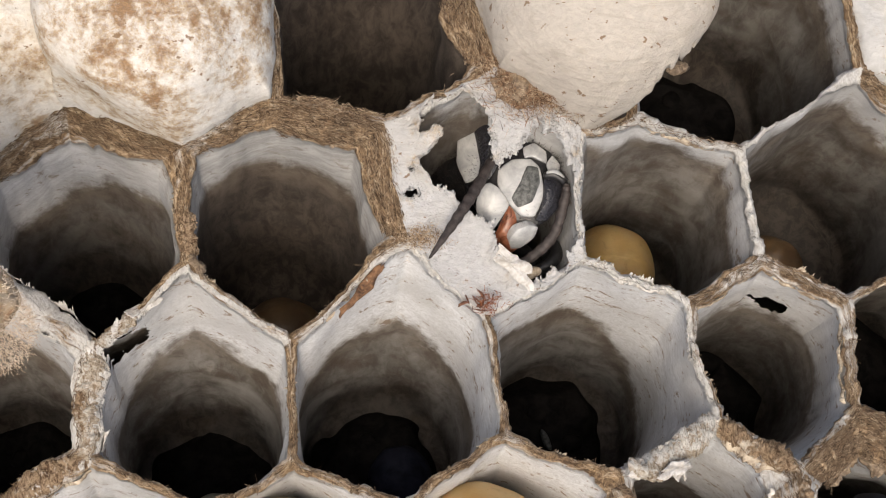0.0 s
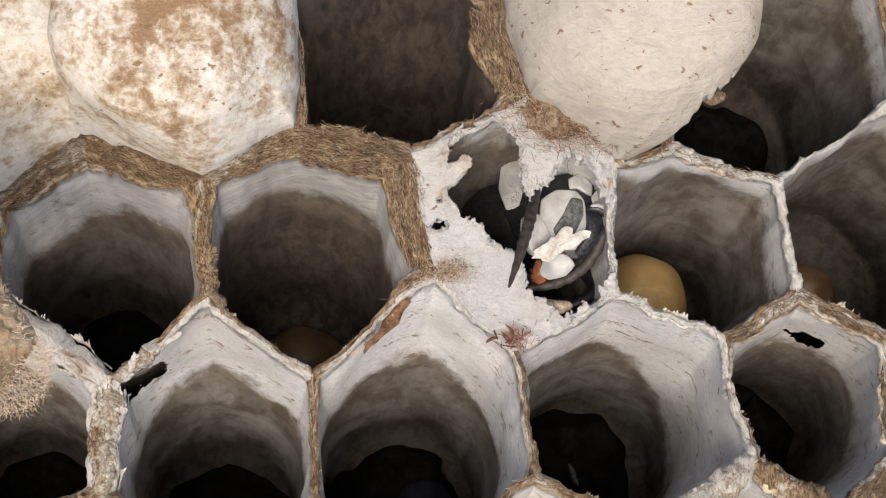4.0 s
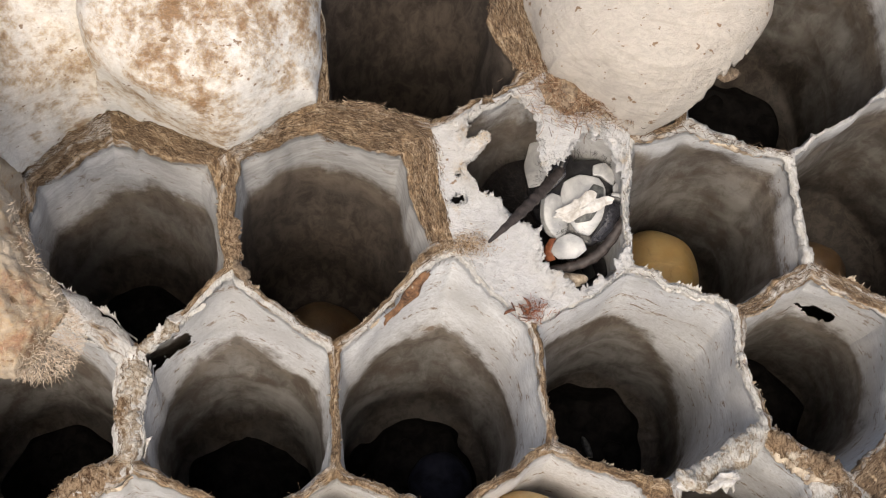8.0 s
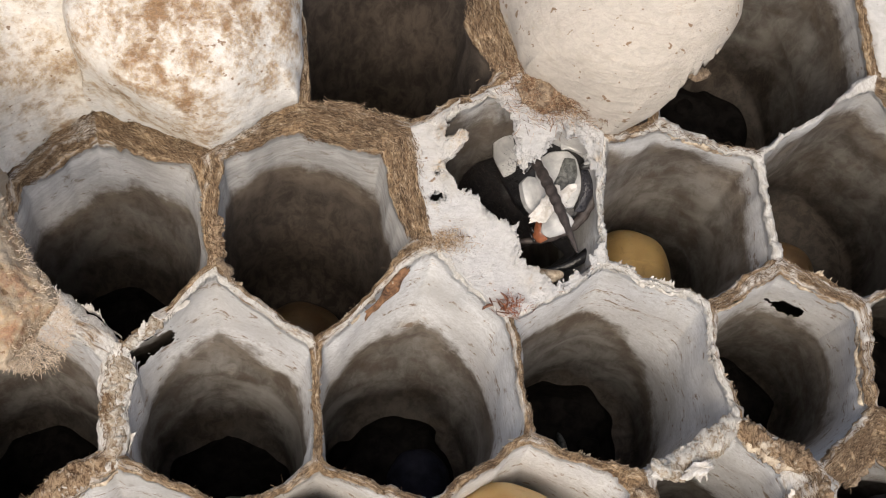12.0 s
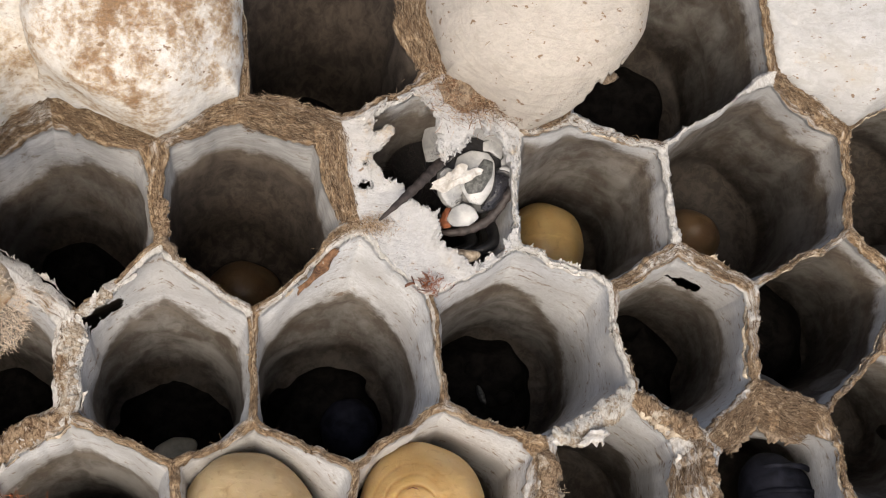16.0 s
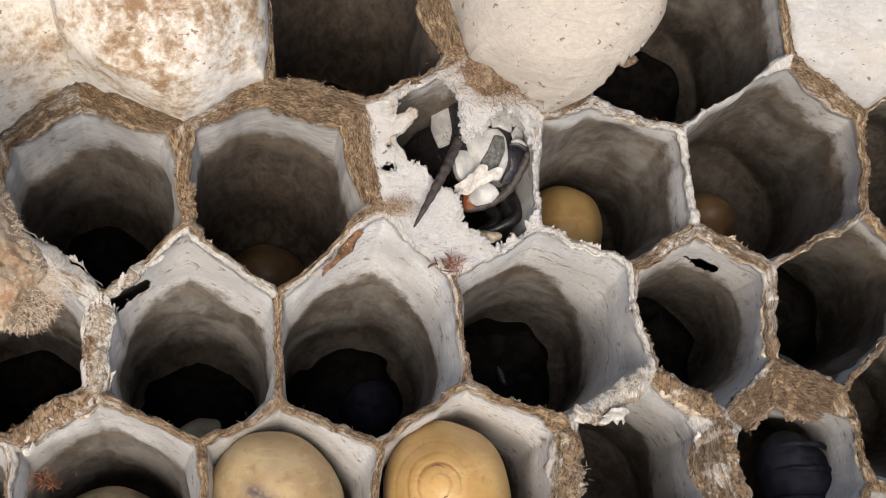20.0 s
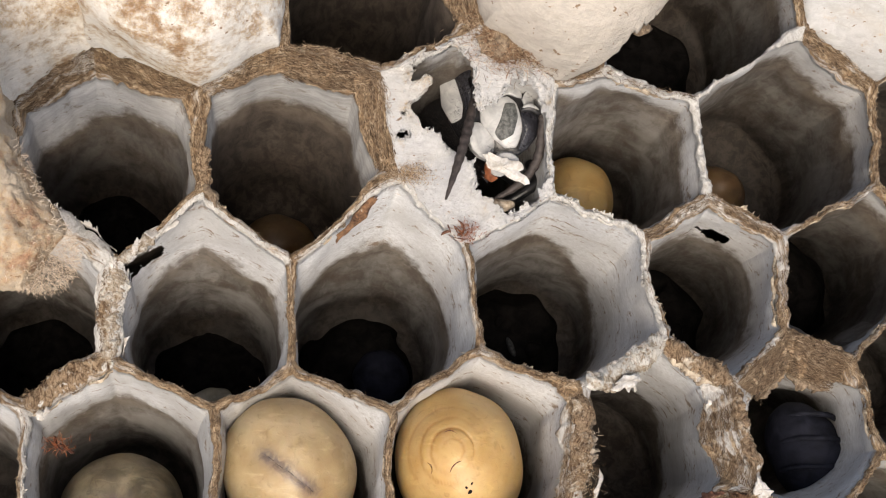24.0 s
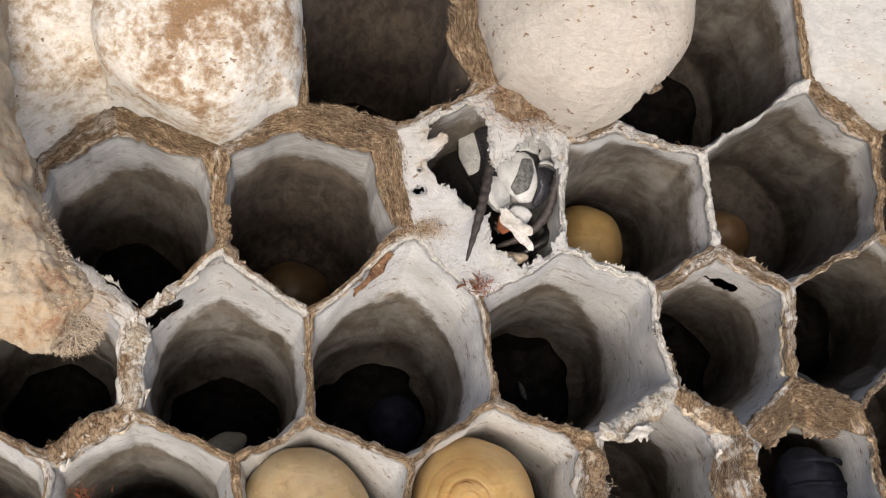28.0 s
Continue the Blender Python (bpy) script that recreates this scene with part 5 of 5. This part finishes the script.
    own("crumb", ball_mesh("crumb", (4.15, -0.55, -1.35), (0.62, 0.26, 0.25), EDGE, (0, 8, 6), 0.1, 4.0, 30, 18, None, 2.0), crumb)
    for x, y, size, turn, seed in ((-8.7, -1.8, (0.3, 0.13, 0.05), (5, 8, 35), 11.0), (-9.25, -2.1, (0.5, 0.2, 0.08), (0, 20, 30), 12.0), (-9.9, -2.5, (0.3, 0.22, 0.07), (25, 0, 60), 13.0), 
                                   (-10.9, -3.2, (0.22, 0.3, 0.07), (15, 10, 10), 15.0), (-8.2, -1.35, (0.2, 0.14, 0.06), (0, 0, 70), 16.0)):
        flake((x, y, rim_height(x, y) + 0.02), size, turn, SHRED, "white torn shred beside a chewed hole", seed)
    flake((8.9, 5.6, 2.8), (0.6, 0.3, 0.25), (0, 30, 25), RUST_GREY, "brown torn bit at a cap's edge", 9.0)


# ---- the emerging hornet ----
HOME = (4.0, 2.2, -0.3)
STANCE = pose(HOME[0] * MM, HOME[1] * MM, HOME[2] * MM, 14, -6, 0)


def face_height(x, y):
    """The bulging front of the hornet's head."""
    return 0.12 - 0.2 * x * x - 0.1 * y * y


def plate_mesh(name, rim, material, thick=0.16, puff=0.12, sink=0.0, base=face_height):
    """A face plate: a rounded outline through a few corners, with soft edges, that follows the bulge of the head."""
    rim = np.array(rim, float)
    count, per = len(rim), 8
    line = []
    for i in range(count):
        p0, p1, p2, p3 = (rim[(i + k) % count] for k in (-1, 0, 1, 2))
        for k in range(per):
            f = k / per
            line.append(0.6 * (p1 * (1 - f) + p2 * f) + 0.4 * 0.5 * (2 * p1 + (p2 - p0) * f + (2 * p0 - 5 * p1 + 4 * p2 - p3) * f * f + (3 * p1 - p0 - 3 * p2 + p3) * f ** 3))
    mid = np.mean(line, axis=0)
    n = len(line)
    verts = []
    steps = ((1.0, -thick), (1.0, -0.02), (0.985, 0.012), (0.95, 0.022), (0.75, 0.03 + 0.4 * puff), (0.5, 0.03 + 0.75 * puff), (0.25, 0.03 + 0.95 * puff))
    for f, z in steps:
        for p in line:
            q = mid + (p - mid) * f
            verts.append(np.array([q[0], q[1], base(*q) + z - sink]) + rough3(np.array([*q, z]), 2.0, 0.02))
    verts.append(np.array([*mid, base(*mid) + 0.03 + puff - sink]))
    faces = grid_faces(len(steps), n)
    last = (len(steps) - 1) * n
    faces += [(last + k, last + (k + 1) % n, len(verts) - 1) for k in range(n)]
    return mesh_from(name, verts, faces, material)


def build_hornet():
    """The hornet moves as one; its jaws and the whips of its antennae move on it."""
    hornet = tagged(new("hornet"), "black and ivory hornet chewing out of its capped cell", "hornet")
    hornet.matrix_basis = STANCE
    part("thorax", ball_mesh("thorax", (-1.6, 0.1, -4.4), (2.2, 2.2, 2.7), CHITIN, rough=0.1, n=40, rings=24), hornet, "black hairy thorax")
    rng = random.Random(3)
    v, f = [], []
    for _ in range(1500):
        a, b = rng.uniform(0, 6.283), rng.uniform(0.2, 1.5)
        d = np.array([math.cos(a) * math.cos(b), math.sin(a) * math.cos(b), math.sin(b)])
        fibre_into(v, f, np.array([-1.6, 0.1, -4.4]) + d * np.array([2.3, 2.3, 2.85]), d + np.array([rng.gauss(0, 0.5), rng.gauss(0, 0.5), 0]), rng.uniform(0.5, 1.2), 0.009, rng, 0.0)
    tagged(part("thorax_hair", mesh_from("hair", v, f, FLAGELLUM, smooth=False), hornet), kind="stuff")
    for line in ([(0.9, -1.6, -2.2), (1.2, -2.3, -1.6), (0.4, -2.9, -1.3), (-0.9, -3.2, -1.4)], [(-0.2, -1.8, -2.8), (0.4, -2.6, -2.2), (-0.7, -3.4, -2.0)]):
        part("leg", tube_mesh("leg", line, [0.24, 0.27, 0.2, 0.12][: len(line)], CHITIN, 12, 0, 0.03, 8), hornet, "folded black leg")
    part("head", plate_mesh("skull", [(0.2, 1.7), (-0.7, 1.5), (-1.4, 2.6), (-2.1, 2.1), (-2.1, 0.4), (-1.6, -0.7), (-0.7, -1.3), (0.5, -1.3), (1.3, -0.6), (1.4, 0.3), (1.0, 1.3)], CHITIN, 1.6, 0.0, 0.22), hornet, "black hornet head")

    def plate(name, rim, mat, label, puff=0.1, sink=0.0):
        mid = np.mean(rim, axis=0)
        return part(name, plate_mesh(name, [mid + 1.07 * (np.array(p) - mid) for p in rim], mat, 0.2, puff, sink), hornet, label)

    plate("clypeus", [(-0.8, 0.6), (-0.36, 0.96), (0.26, 0.98), (0.56, 0.66), (0.68, -0.24), (0.36, -0.9), (-0.07, -0.9), (-0.42, -0.53), (-0.82, 0.14)], IVORY, "ivory face shield", 0.03)
    plate("face_mark", [(0.16, 0.74), (0.5, 0.68), (0.55, 0.15), (0.3, -0.45), (-0.17, -0.62), (-0.36, -0.3), (-0.06, 0.25)], MARK, "grey-black mark on the face", 0.02, -0.05)
    plate("forehead", [(0.05, 1.42), (0.41, 1.6), (0.8, 1.3), (0.8, 0.92), (0.34, 1.12), (0.1, 1.1)], IVORY, "ivory forehead patch", 0.03)
    plate("forehead", [(0.84, 0.86), (1.05, 1.15), (1.3, 0.85), (1.22, 0.56), (0.95, 0.56)], IVORY, "ivory forehead patch", 0.03)
    plate("cheek", [(-2.2, 2.2), (-1.8, 2.6), (-1.66, 1.9), (-1.5, 1.1), (-1.6, 0.5), (-2.0, 0.35), (-2.3, 1.1)], IVORY, "ivory cheek stripe", 0.05)
    plate("eye", [(-1.74, 2.6), (-1.1, 3.0), (-0.86, 2.5), (-1.14, 1.85), (-0.85, 0.95), (-1.2, 0.42), (-1.47, 1.05), (-1.62, 1.85)], EYE, "glossy dark eye", 0.2, -0.03)
    plate("eye", [(0.74, 0.3), (1.08, 0.38), (1.37, 0.04), (1.22, -0.64), (0.8, -1.08), (0.46, -1.06), (0.68, -0.44)], EYE, "glossy dark eye", 0.22)
    v, f = [], []
    for _ in range(380):
        a = rng.uniform(0, 6.283)
        p = np.array([-0.2 + 1.55 * math.cos(a) + rng.gauss(0, 0.14), 0.4 + 1.5 * math.sin(a) + rng.gauss(0, 0.14)])
        fibre_into(v, f, np.array([p[0], p[1], face_height(*p) + 0.02]), np.array([math.cos(a) + rng.gauss(0, 0.5), math.sin(a) + rng.gauss(0, 0.5), 0.7]), rng.uniform(0.15, 0.4), 0.007, rng, 0.05)
    tagged(part("head_hair", mesh_from("head_hair", v, f, CHITIN, smooth=False), hornet), kind="stuff")
    flat = lambda x, y: 0.06 - 0.12 * x * x - 0.1 * y * y
    jaws = []
    for base, rim, tip, teeth, sink in (((-1.1, 0.1, -0.02), [(-0.52, -0.5), (-0.38, -0.02), (-0.06, 0.12), (0.26, -0.06), (0.62, -0.64), (0.34, -1.12), (0.0, -1.56), (-0.38, -1.22), (-0.54, -0.82)],
                                         [(0.6, -0.66), (0.94, -0.76), (1.04, -1.12), (0.9, -1.8), (0.5, -2.22), (0.12, -2.0), (0.06, -1.76), (0.32, -1.26)], ((0.06, -2.0), (0.24, -2.18), (0.44, -2.3), (0.64, -2.26)), 0.12),
                                        ((0.36, -1.15, 0.06), [(-1.2, -0.6), (-1.02, -0.12), (-0.66, 0.12), (-0.2, 0.0), (0.02, -0.34), (-0.3, -0.7), (-0.88, -0.82)],
                                         [(-1.5, -0.78), (-1.3, -0.2), (-1.08, -0.14), (-1.16, -0.6), (-0.95, -0.86), (-1.25, -0.98)], ((-1.46, -0.5), (-1.52, -0.7), (-1.44, -0.86)), 0.06)):
        jaw = part("mandible", plate_mesh("mandible", rim, IVORY, 0.3, 0.06, 0.0, flat), hornet, "ivory mandible with a red-brown tip")
        jaw.location = [k * MM for k in base]
        part("mandible_tip", plate_mesh("tip", tip, JAW, 0.22, 0.14, sink, flat), jaw, "red-brown toothed tip")
        for x, y in teeth:
            part("tooth", ball_mesh("tooth", (x, y, flat(x, y) - sink), (0.06, 0.12, 0.08), CHITIN, (0, 0, 20), 0.0, 0.0, 10, 8), jaw, "black tooth")
        jaws.append((jaw, base))
    feelers = []
    arc = [(0, 0, 0), (-0.06, -0.58, -0.1), (-0.45, -1.8, -0.35), (-1.3, -2.6, -0.5), (-2.4, -3.05, -0.6)]
    for socket, elbow, line, radii, label in (((-0.95, 1.5, 0.05), (-0.12, -0.5, 0.25), [(0, 0.08, 0), (0.05, -1.4, 0.1), (0.02, -2.9, 0.12), (-0.08, -4.6, 0.0)], [0.16, 0.2, 0.18, 0.04], "black elbowed antenna"),
                                              ((0.7, 0.42, 0.1), (0.82, -0.24, -0.1), arc, [0.12, 0.18, 0.19, 0.18, 0.07], "black elbowed antenna")):
        root = part("antenna", tube_mesh("scape", [(0, 0, 0), (0.48 * elbow[0], 0.5 * elbow[1] + 0.16, 0.5 * elbow[2] + 0.08), elbow], [0.1, 0.15, 0.13], CHITIN, 12), hornet, label)
        root.location = [k * MM for k in socket]
        if socket[0] > 0:
            part("scape_stripe", tube_mesh("stripe", [(0.1, 0.1, 0.1), (0.42, 0.14, 0.1), (0.75, -0.1, 0.0)], [0.05, 0.11, 0.05], IVORY, 10), root, "ivory stripe on the antenna's base")
        whip = part("flagellum", tube_mesh("flagellum", line, radii, FLAGELLUM, 14, 11, 0, 22), root, "ringed dark flagellum")
        whip.location = [e * MM for e in elbow]
        feelers.append((whip, socket, elbow))
    ragged = lambda u, w: 0.85 + 0.5 * noise.noise(Vector((math.cos(u) * 1.4, math.sin(u) * 1.4, 4.0))) + 0.16 * noise.noise(Vector((math.cos(u) * 4, math.sin(u) * 4, 1.0)))
    scrap = tagged(new("pulp_scrap", ball_mesh("pulp", (0, 0, 0), (1.1, 0.42, 0.07), SHRED, (0, 0, 0), 0.14, 5.0, 72, 20, ragged, 1.8)), "white chewed ribbon of cap in the hornet's jaws", "pulp scrap")
    return hornet, jaws, feelers, scrap


ground()
build_comb()
brood()
scraps()
hornet, jaws, feelers, scrap = build_hornet()


# Hornet: seconds, shift right and up in millimetres, turn in degrees, jaw opening 0 to 1.
HEAD_ROWS = [(0, 0.0, 0.0, 0, 1.0), (0.5, 0.1, 0.1, 4, 0.9), (1, 0.2, -0.05, 2, 0.6), (1.5, 0.35, -0.1, -4, 0.2), (2, 0.45, -0.15, -6, 0.1), (3, 0.45, -0.25, -8, 0.05), (4, 0.4, 0.0, -4, 0.2), (4.5, 0.2, 0.1, 3, 0.8),
             (6.5, 0.5, -0.3, -14, 0.05), (7, 0.65, -0.1, -26, 0.15), (8, 0.5, -0.35, -12, 0.05), (9, 0.5, -0.3, -12, 0.1), (10, 0.55, -0.15, -14, 0.05), (11, 0.45, 0.25, -8, 0.1), (12, 0.55, 0.45, 2, 0.1), (12.6, 0.5, 0.1, -6, 0.05), (13, 0.45, 0.0, -8, 0.1),
             (13.5, 0.4, 0.15, -4, 0.2), (15.5, 0.4, 0.1, -10, 0.05), (16, 0.4, 0.1, -10, 0.05), (17, 0.4, 0.15, -12, 0.15), (17.5, 0.35, 0.35, -10, 0.3), (18, 0.3, 0.35, 0, 0.9), (18.5, 0.35, 0.35, -4, 0.3), (19, 0.35, 0.3, -8, 0.05), (20, 0.1, 0.3, 0, 0.05),
             (20.5, 0.15, 0.35, 2, 0.8), (22.5, 0.2, 0.4, 2, 0.2), (23, 0.15, 0.35, 4, 0.2), (23.5, 0.1, 0.35, 4, 1.0), (24, 0.1, 0.3, 8, 0.3), (25, 0.1, 0.3, 2, 0.3), (25.5, 0.05, 0.25, -16, 0.2), (26, 0.05, 0.2, -22, 0.1), (27, 0.1, 0.25, -20, 0.2), (27.5, 0.15, 0.3, -6, 0.1), (28, 0.2, 0.3, 5, 0.15)]
# Tip of the long antenna: seconds, place right and up in millimetres.
TIP_ROWS = [(0, -2.97, -2.26), (0.5, -2.5, -2.3), (1, -2.5, -1.82), (2, -2.26, -1.37), (3, -2.65, -1.89), (4, -1.3, -1.65), (4.5, -2.64, -2.22), (6.5, -2.9, -1.1), (7, -2.99, -0.92), (8, -2.29, -1.32), (9, -2.0, -1.91), (10, -2.27, -1.12), (11, -1.9, -1.61),
            (11.5, -0.6, -1.3), (12, 0.81, -1.82), (12.5, -0.2, -1.4), (13, -2.0, -0.6), (13.5, -2.6, -1.6), (16, -2.89, -1.3), (17, -2.87, -0.44), (18, -2.11, -1.35), (19, -3.23, -0.94), (20, -2.66, -2.35), (23, -2.13, -1.93), (24, -1.98, -2.35),
            (24.5, -2.2, -1.9), (25, -1.34, -3.73), (25.5, -2.6, -1.7), (26, -2.84, -1.49), (27, -3.07, -1.33), (28, -1.82, -2.77)]
# Swing of the curled antenna: seconds, degrees.
SWING_ROWS = [(0, 0), (1, -6), (1.5, -12), (3, -12), (4, -10), (4.5, 0), (6.5, -8), (10, -8), (12, -16), (16, -10), (17.5, -8), (18, 4), (19, -8), (20, -14), (20.5, 0), (23, -4), (24, 2), (25, 4), (26, 4), (27, 0), (28, -4)]
# Ribbon of pulp: seconds, place right and up in millimetres, turn in degrees.
SCRAP_ROWS = [(0, -0.45, -2.65, -48), (1, -0.2, -2.4, -35), (1.5, 0.1, -1.6, 15), (2, 0.1, -0.4, 45), (2.5, 0.1, 0.1, 48), (3, 0.2, -0.5, 22), (3.5, 0.0, -0.4, 42), (4, 0.1, -0.9, 25), (4.5, 0.0, -2.3, 0), (6.5, 0.2, -0.6, 38), (7, 0.3, -1.1, 5), (7.5, 0.4, -1.3, 22),
              (8, 0.3, -0.5, 18), (8.5, 0.2, -1.5, 12), (9, 0.1, -0.8, 38), (9.5, 0.2, -1.0, 15), (10, 0.0, 0.2, 32), (10.5, 0.1, -0.3, 32), (11, 0.2, -1.0, 25), (12, 0.1, -0.5, 40), (13, 0.0, -0.5, 30), (16, -0.5, 0.0, 22), (17, -0.4, 0.0, 40), (18, 0.0, -0.9, 0), (19, -0.9, -0.7, 15),
              (20, -0.5, -0.75, 27), (20.5, -0.3, -1.2, 10), (23, 0.0, -0.9, 20), (23.5, 0.0, -1.6, -5), (24, 0.1, -1.4, -30), (25, -0.2, -1.9, -40), (26, -0.5, -1.75, -55), (27, -0.4, -1.3, -40), (28, 0.0, -1.6, -50)]


def reach_pose(elbow, x, y):
    """The pose that lays the long antenna, built along -y and 4.6 mm long, towards (x, y), its tip rising by part of what its length leaves."""
    sink = math.degrees(math.acos(min(0.999, math.hypot(x, y) / 4.6)))
    return Matrix.Translation([e * MM for e in elbow]) @ pose(0, 0, 0, 0, 0, math.degrees(math.atan2(x, -y))) @ pose(0, 0, 0, -0.75 * sink, 0, 0)


def between(rows):
    """Rows every quarter second, read off between the given ones."""
    rows = np.array(rows, float)
    times = np.arange(0.0, 28.01, 0.25)
    return [(float(t), *(float(np.interp(t, rows[:, 0], rows[:, k])) for k in range(1, rows.shape[1]))) for t in times]


def motions():
    chew = [(t, x + 0.03 * math.sin(4 * math.pi * t), y + 0.05 * math.sin(2 * math.pi * t), turn + 1.5 * math.sin(2 * math.pi * t), min(1.0, max(0.0, gape + 0.12 * math.sin(2 * math.pi * t)))) for t, x, y, turn, gape in between(HEAD_ROWS)]
    walk(hornet, [(t, STANCE @ pose(x * MM, y * MM, 0.06 * math.sin(3 * t) * MM, 0, 0, turn)) for t, x, y, turn, _ in chew])
    (left, base_a), (right, base_b) = jaws
    walk(left, [(t, pose(base_a[0] * MM, base_a[1] * MM, base_a[2] * MM, 0, 24 * (1 - gape), 26 * (1 - gape))) for t, _, _, _, gape in chew])
    walk(right, [(t, pose(base_b[0] * MM, base_b[1] * MM, base_b[2] * MM) @ pose(0, 0, 0, 0, 0, 34 * gape) @ pose(0, 0, 0, 48 * gape, 0, 0)) for t, _, _, _, gape in chew])
    (whip_a, socket, elbow), (whip_b, _, hinge) = feelers
    rows = []
    for (t, x, y), (_, hx, hy, turn, _) in zip(between(TIP_ROWS), chew):
        d = Matrix.Rotation(-radians(turn), 2) @ Vector((x - hx, y - hy))
        rows.append((t, reach_pose(elbow, d[0] - socket[0] - elbow[0] + 0.06 * math.sin(2 * math.pi * t), d[1] - socket[1] - elbow[1])))
    walk(whip_a, rows)
    walk(whip_b, [(t, Matrix.Translation([e * MM for e in hinge]) @ pose(0, 0, 0, 0, 0, turn + 2 * math.sin(2 * math.pi * t))) for t, turn in between(SWING_ROWS)])
    walk(scrap, [(t, STANCE @ pose((x + 0.03 * math.sin(2 * math.pi * t)) * MM, (y + 0.05 * math.sin(2 * math.pi * t)) * MM, 0.5 * MM, 0, -8, turn)) for t, x, y, turn in between(SCRAP_ROWS)])


motions()
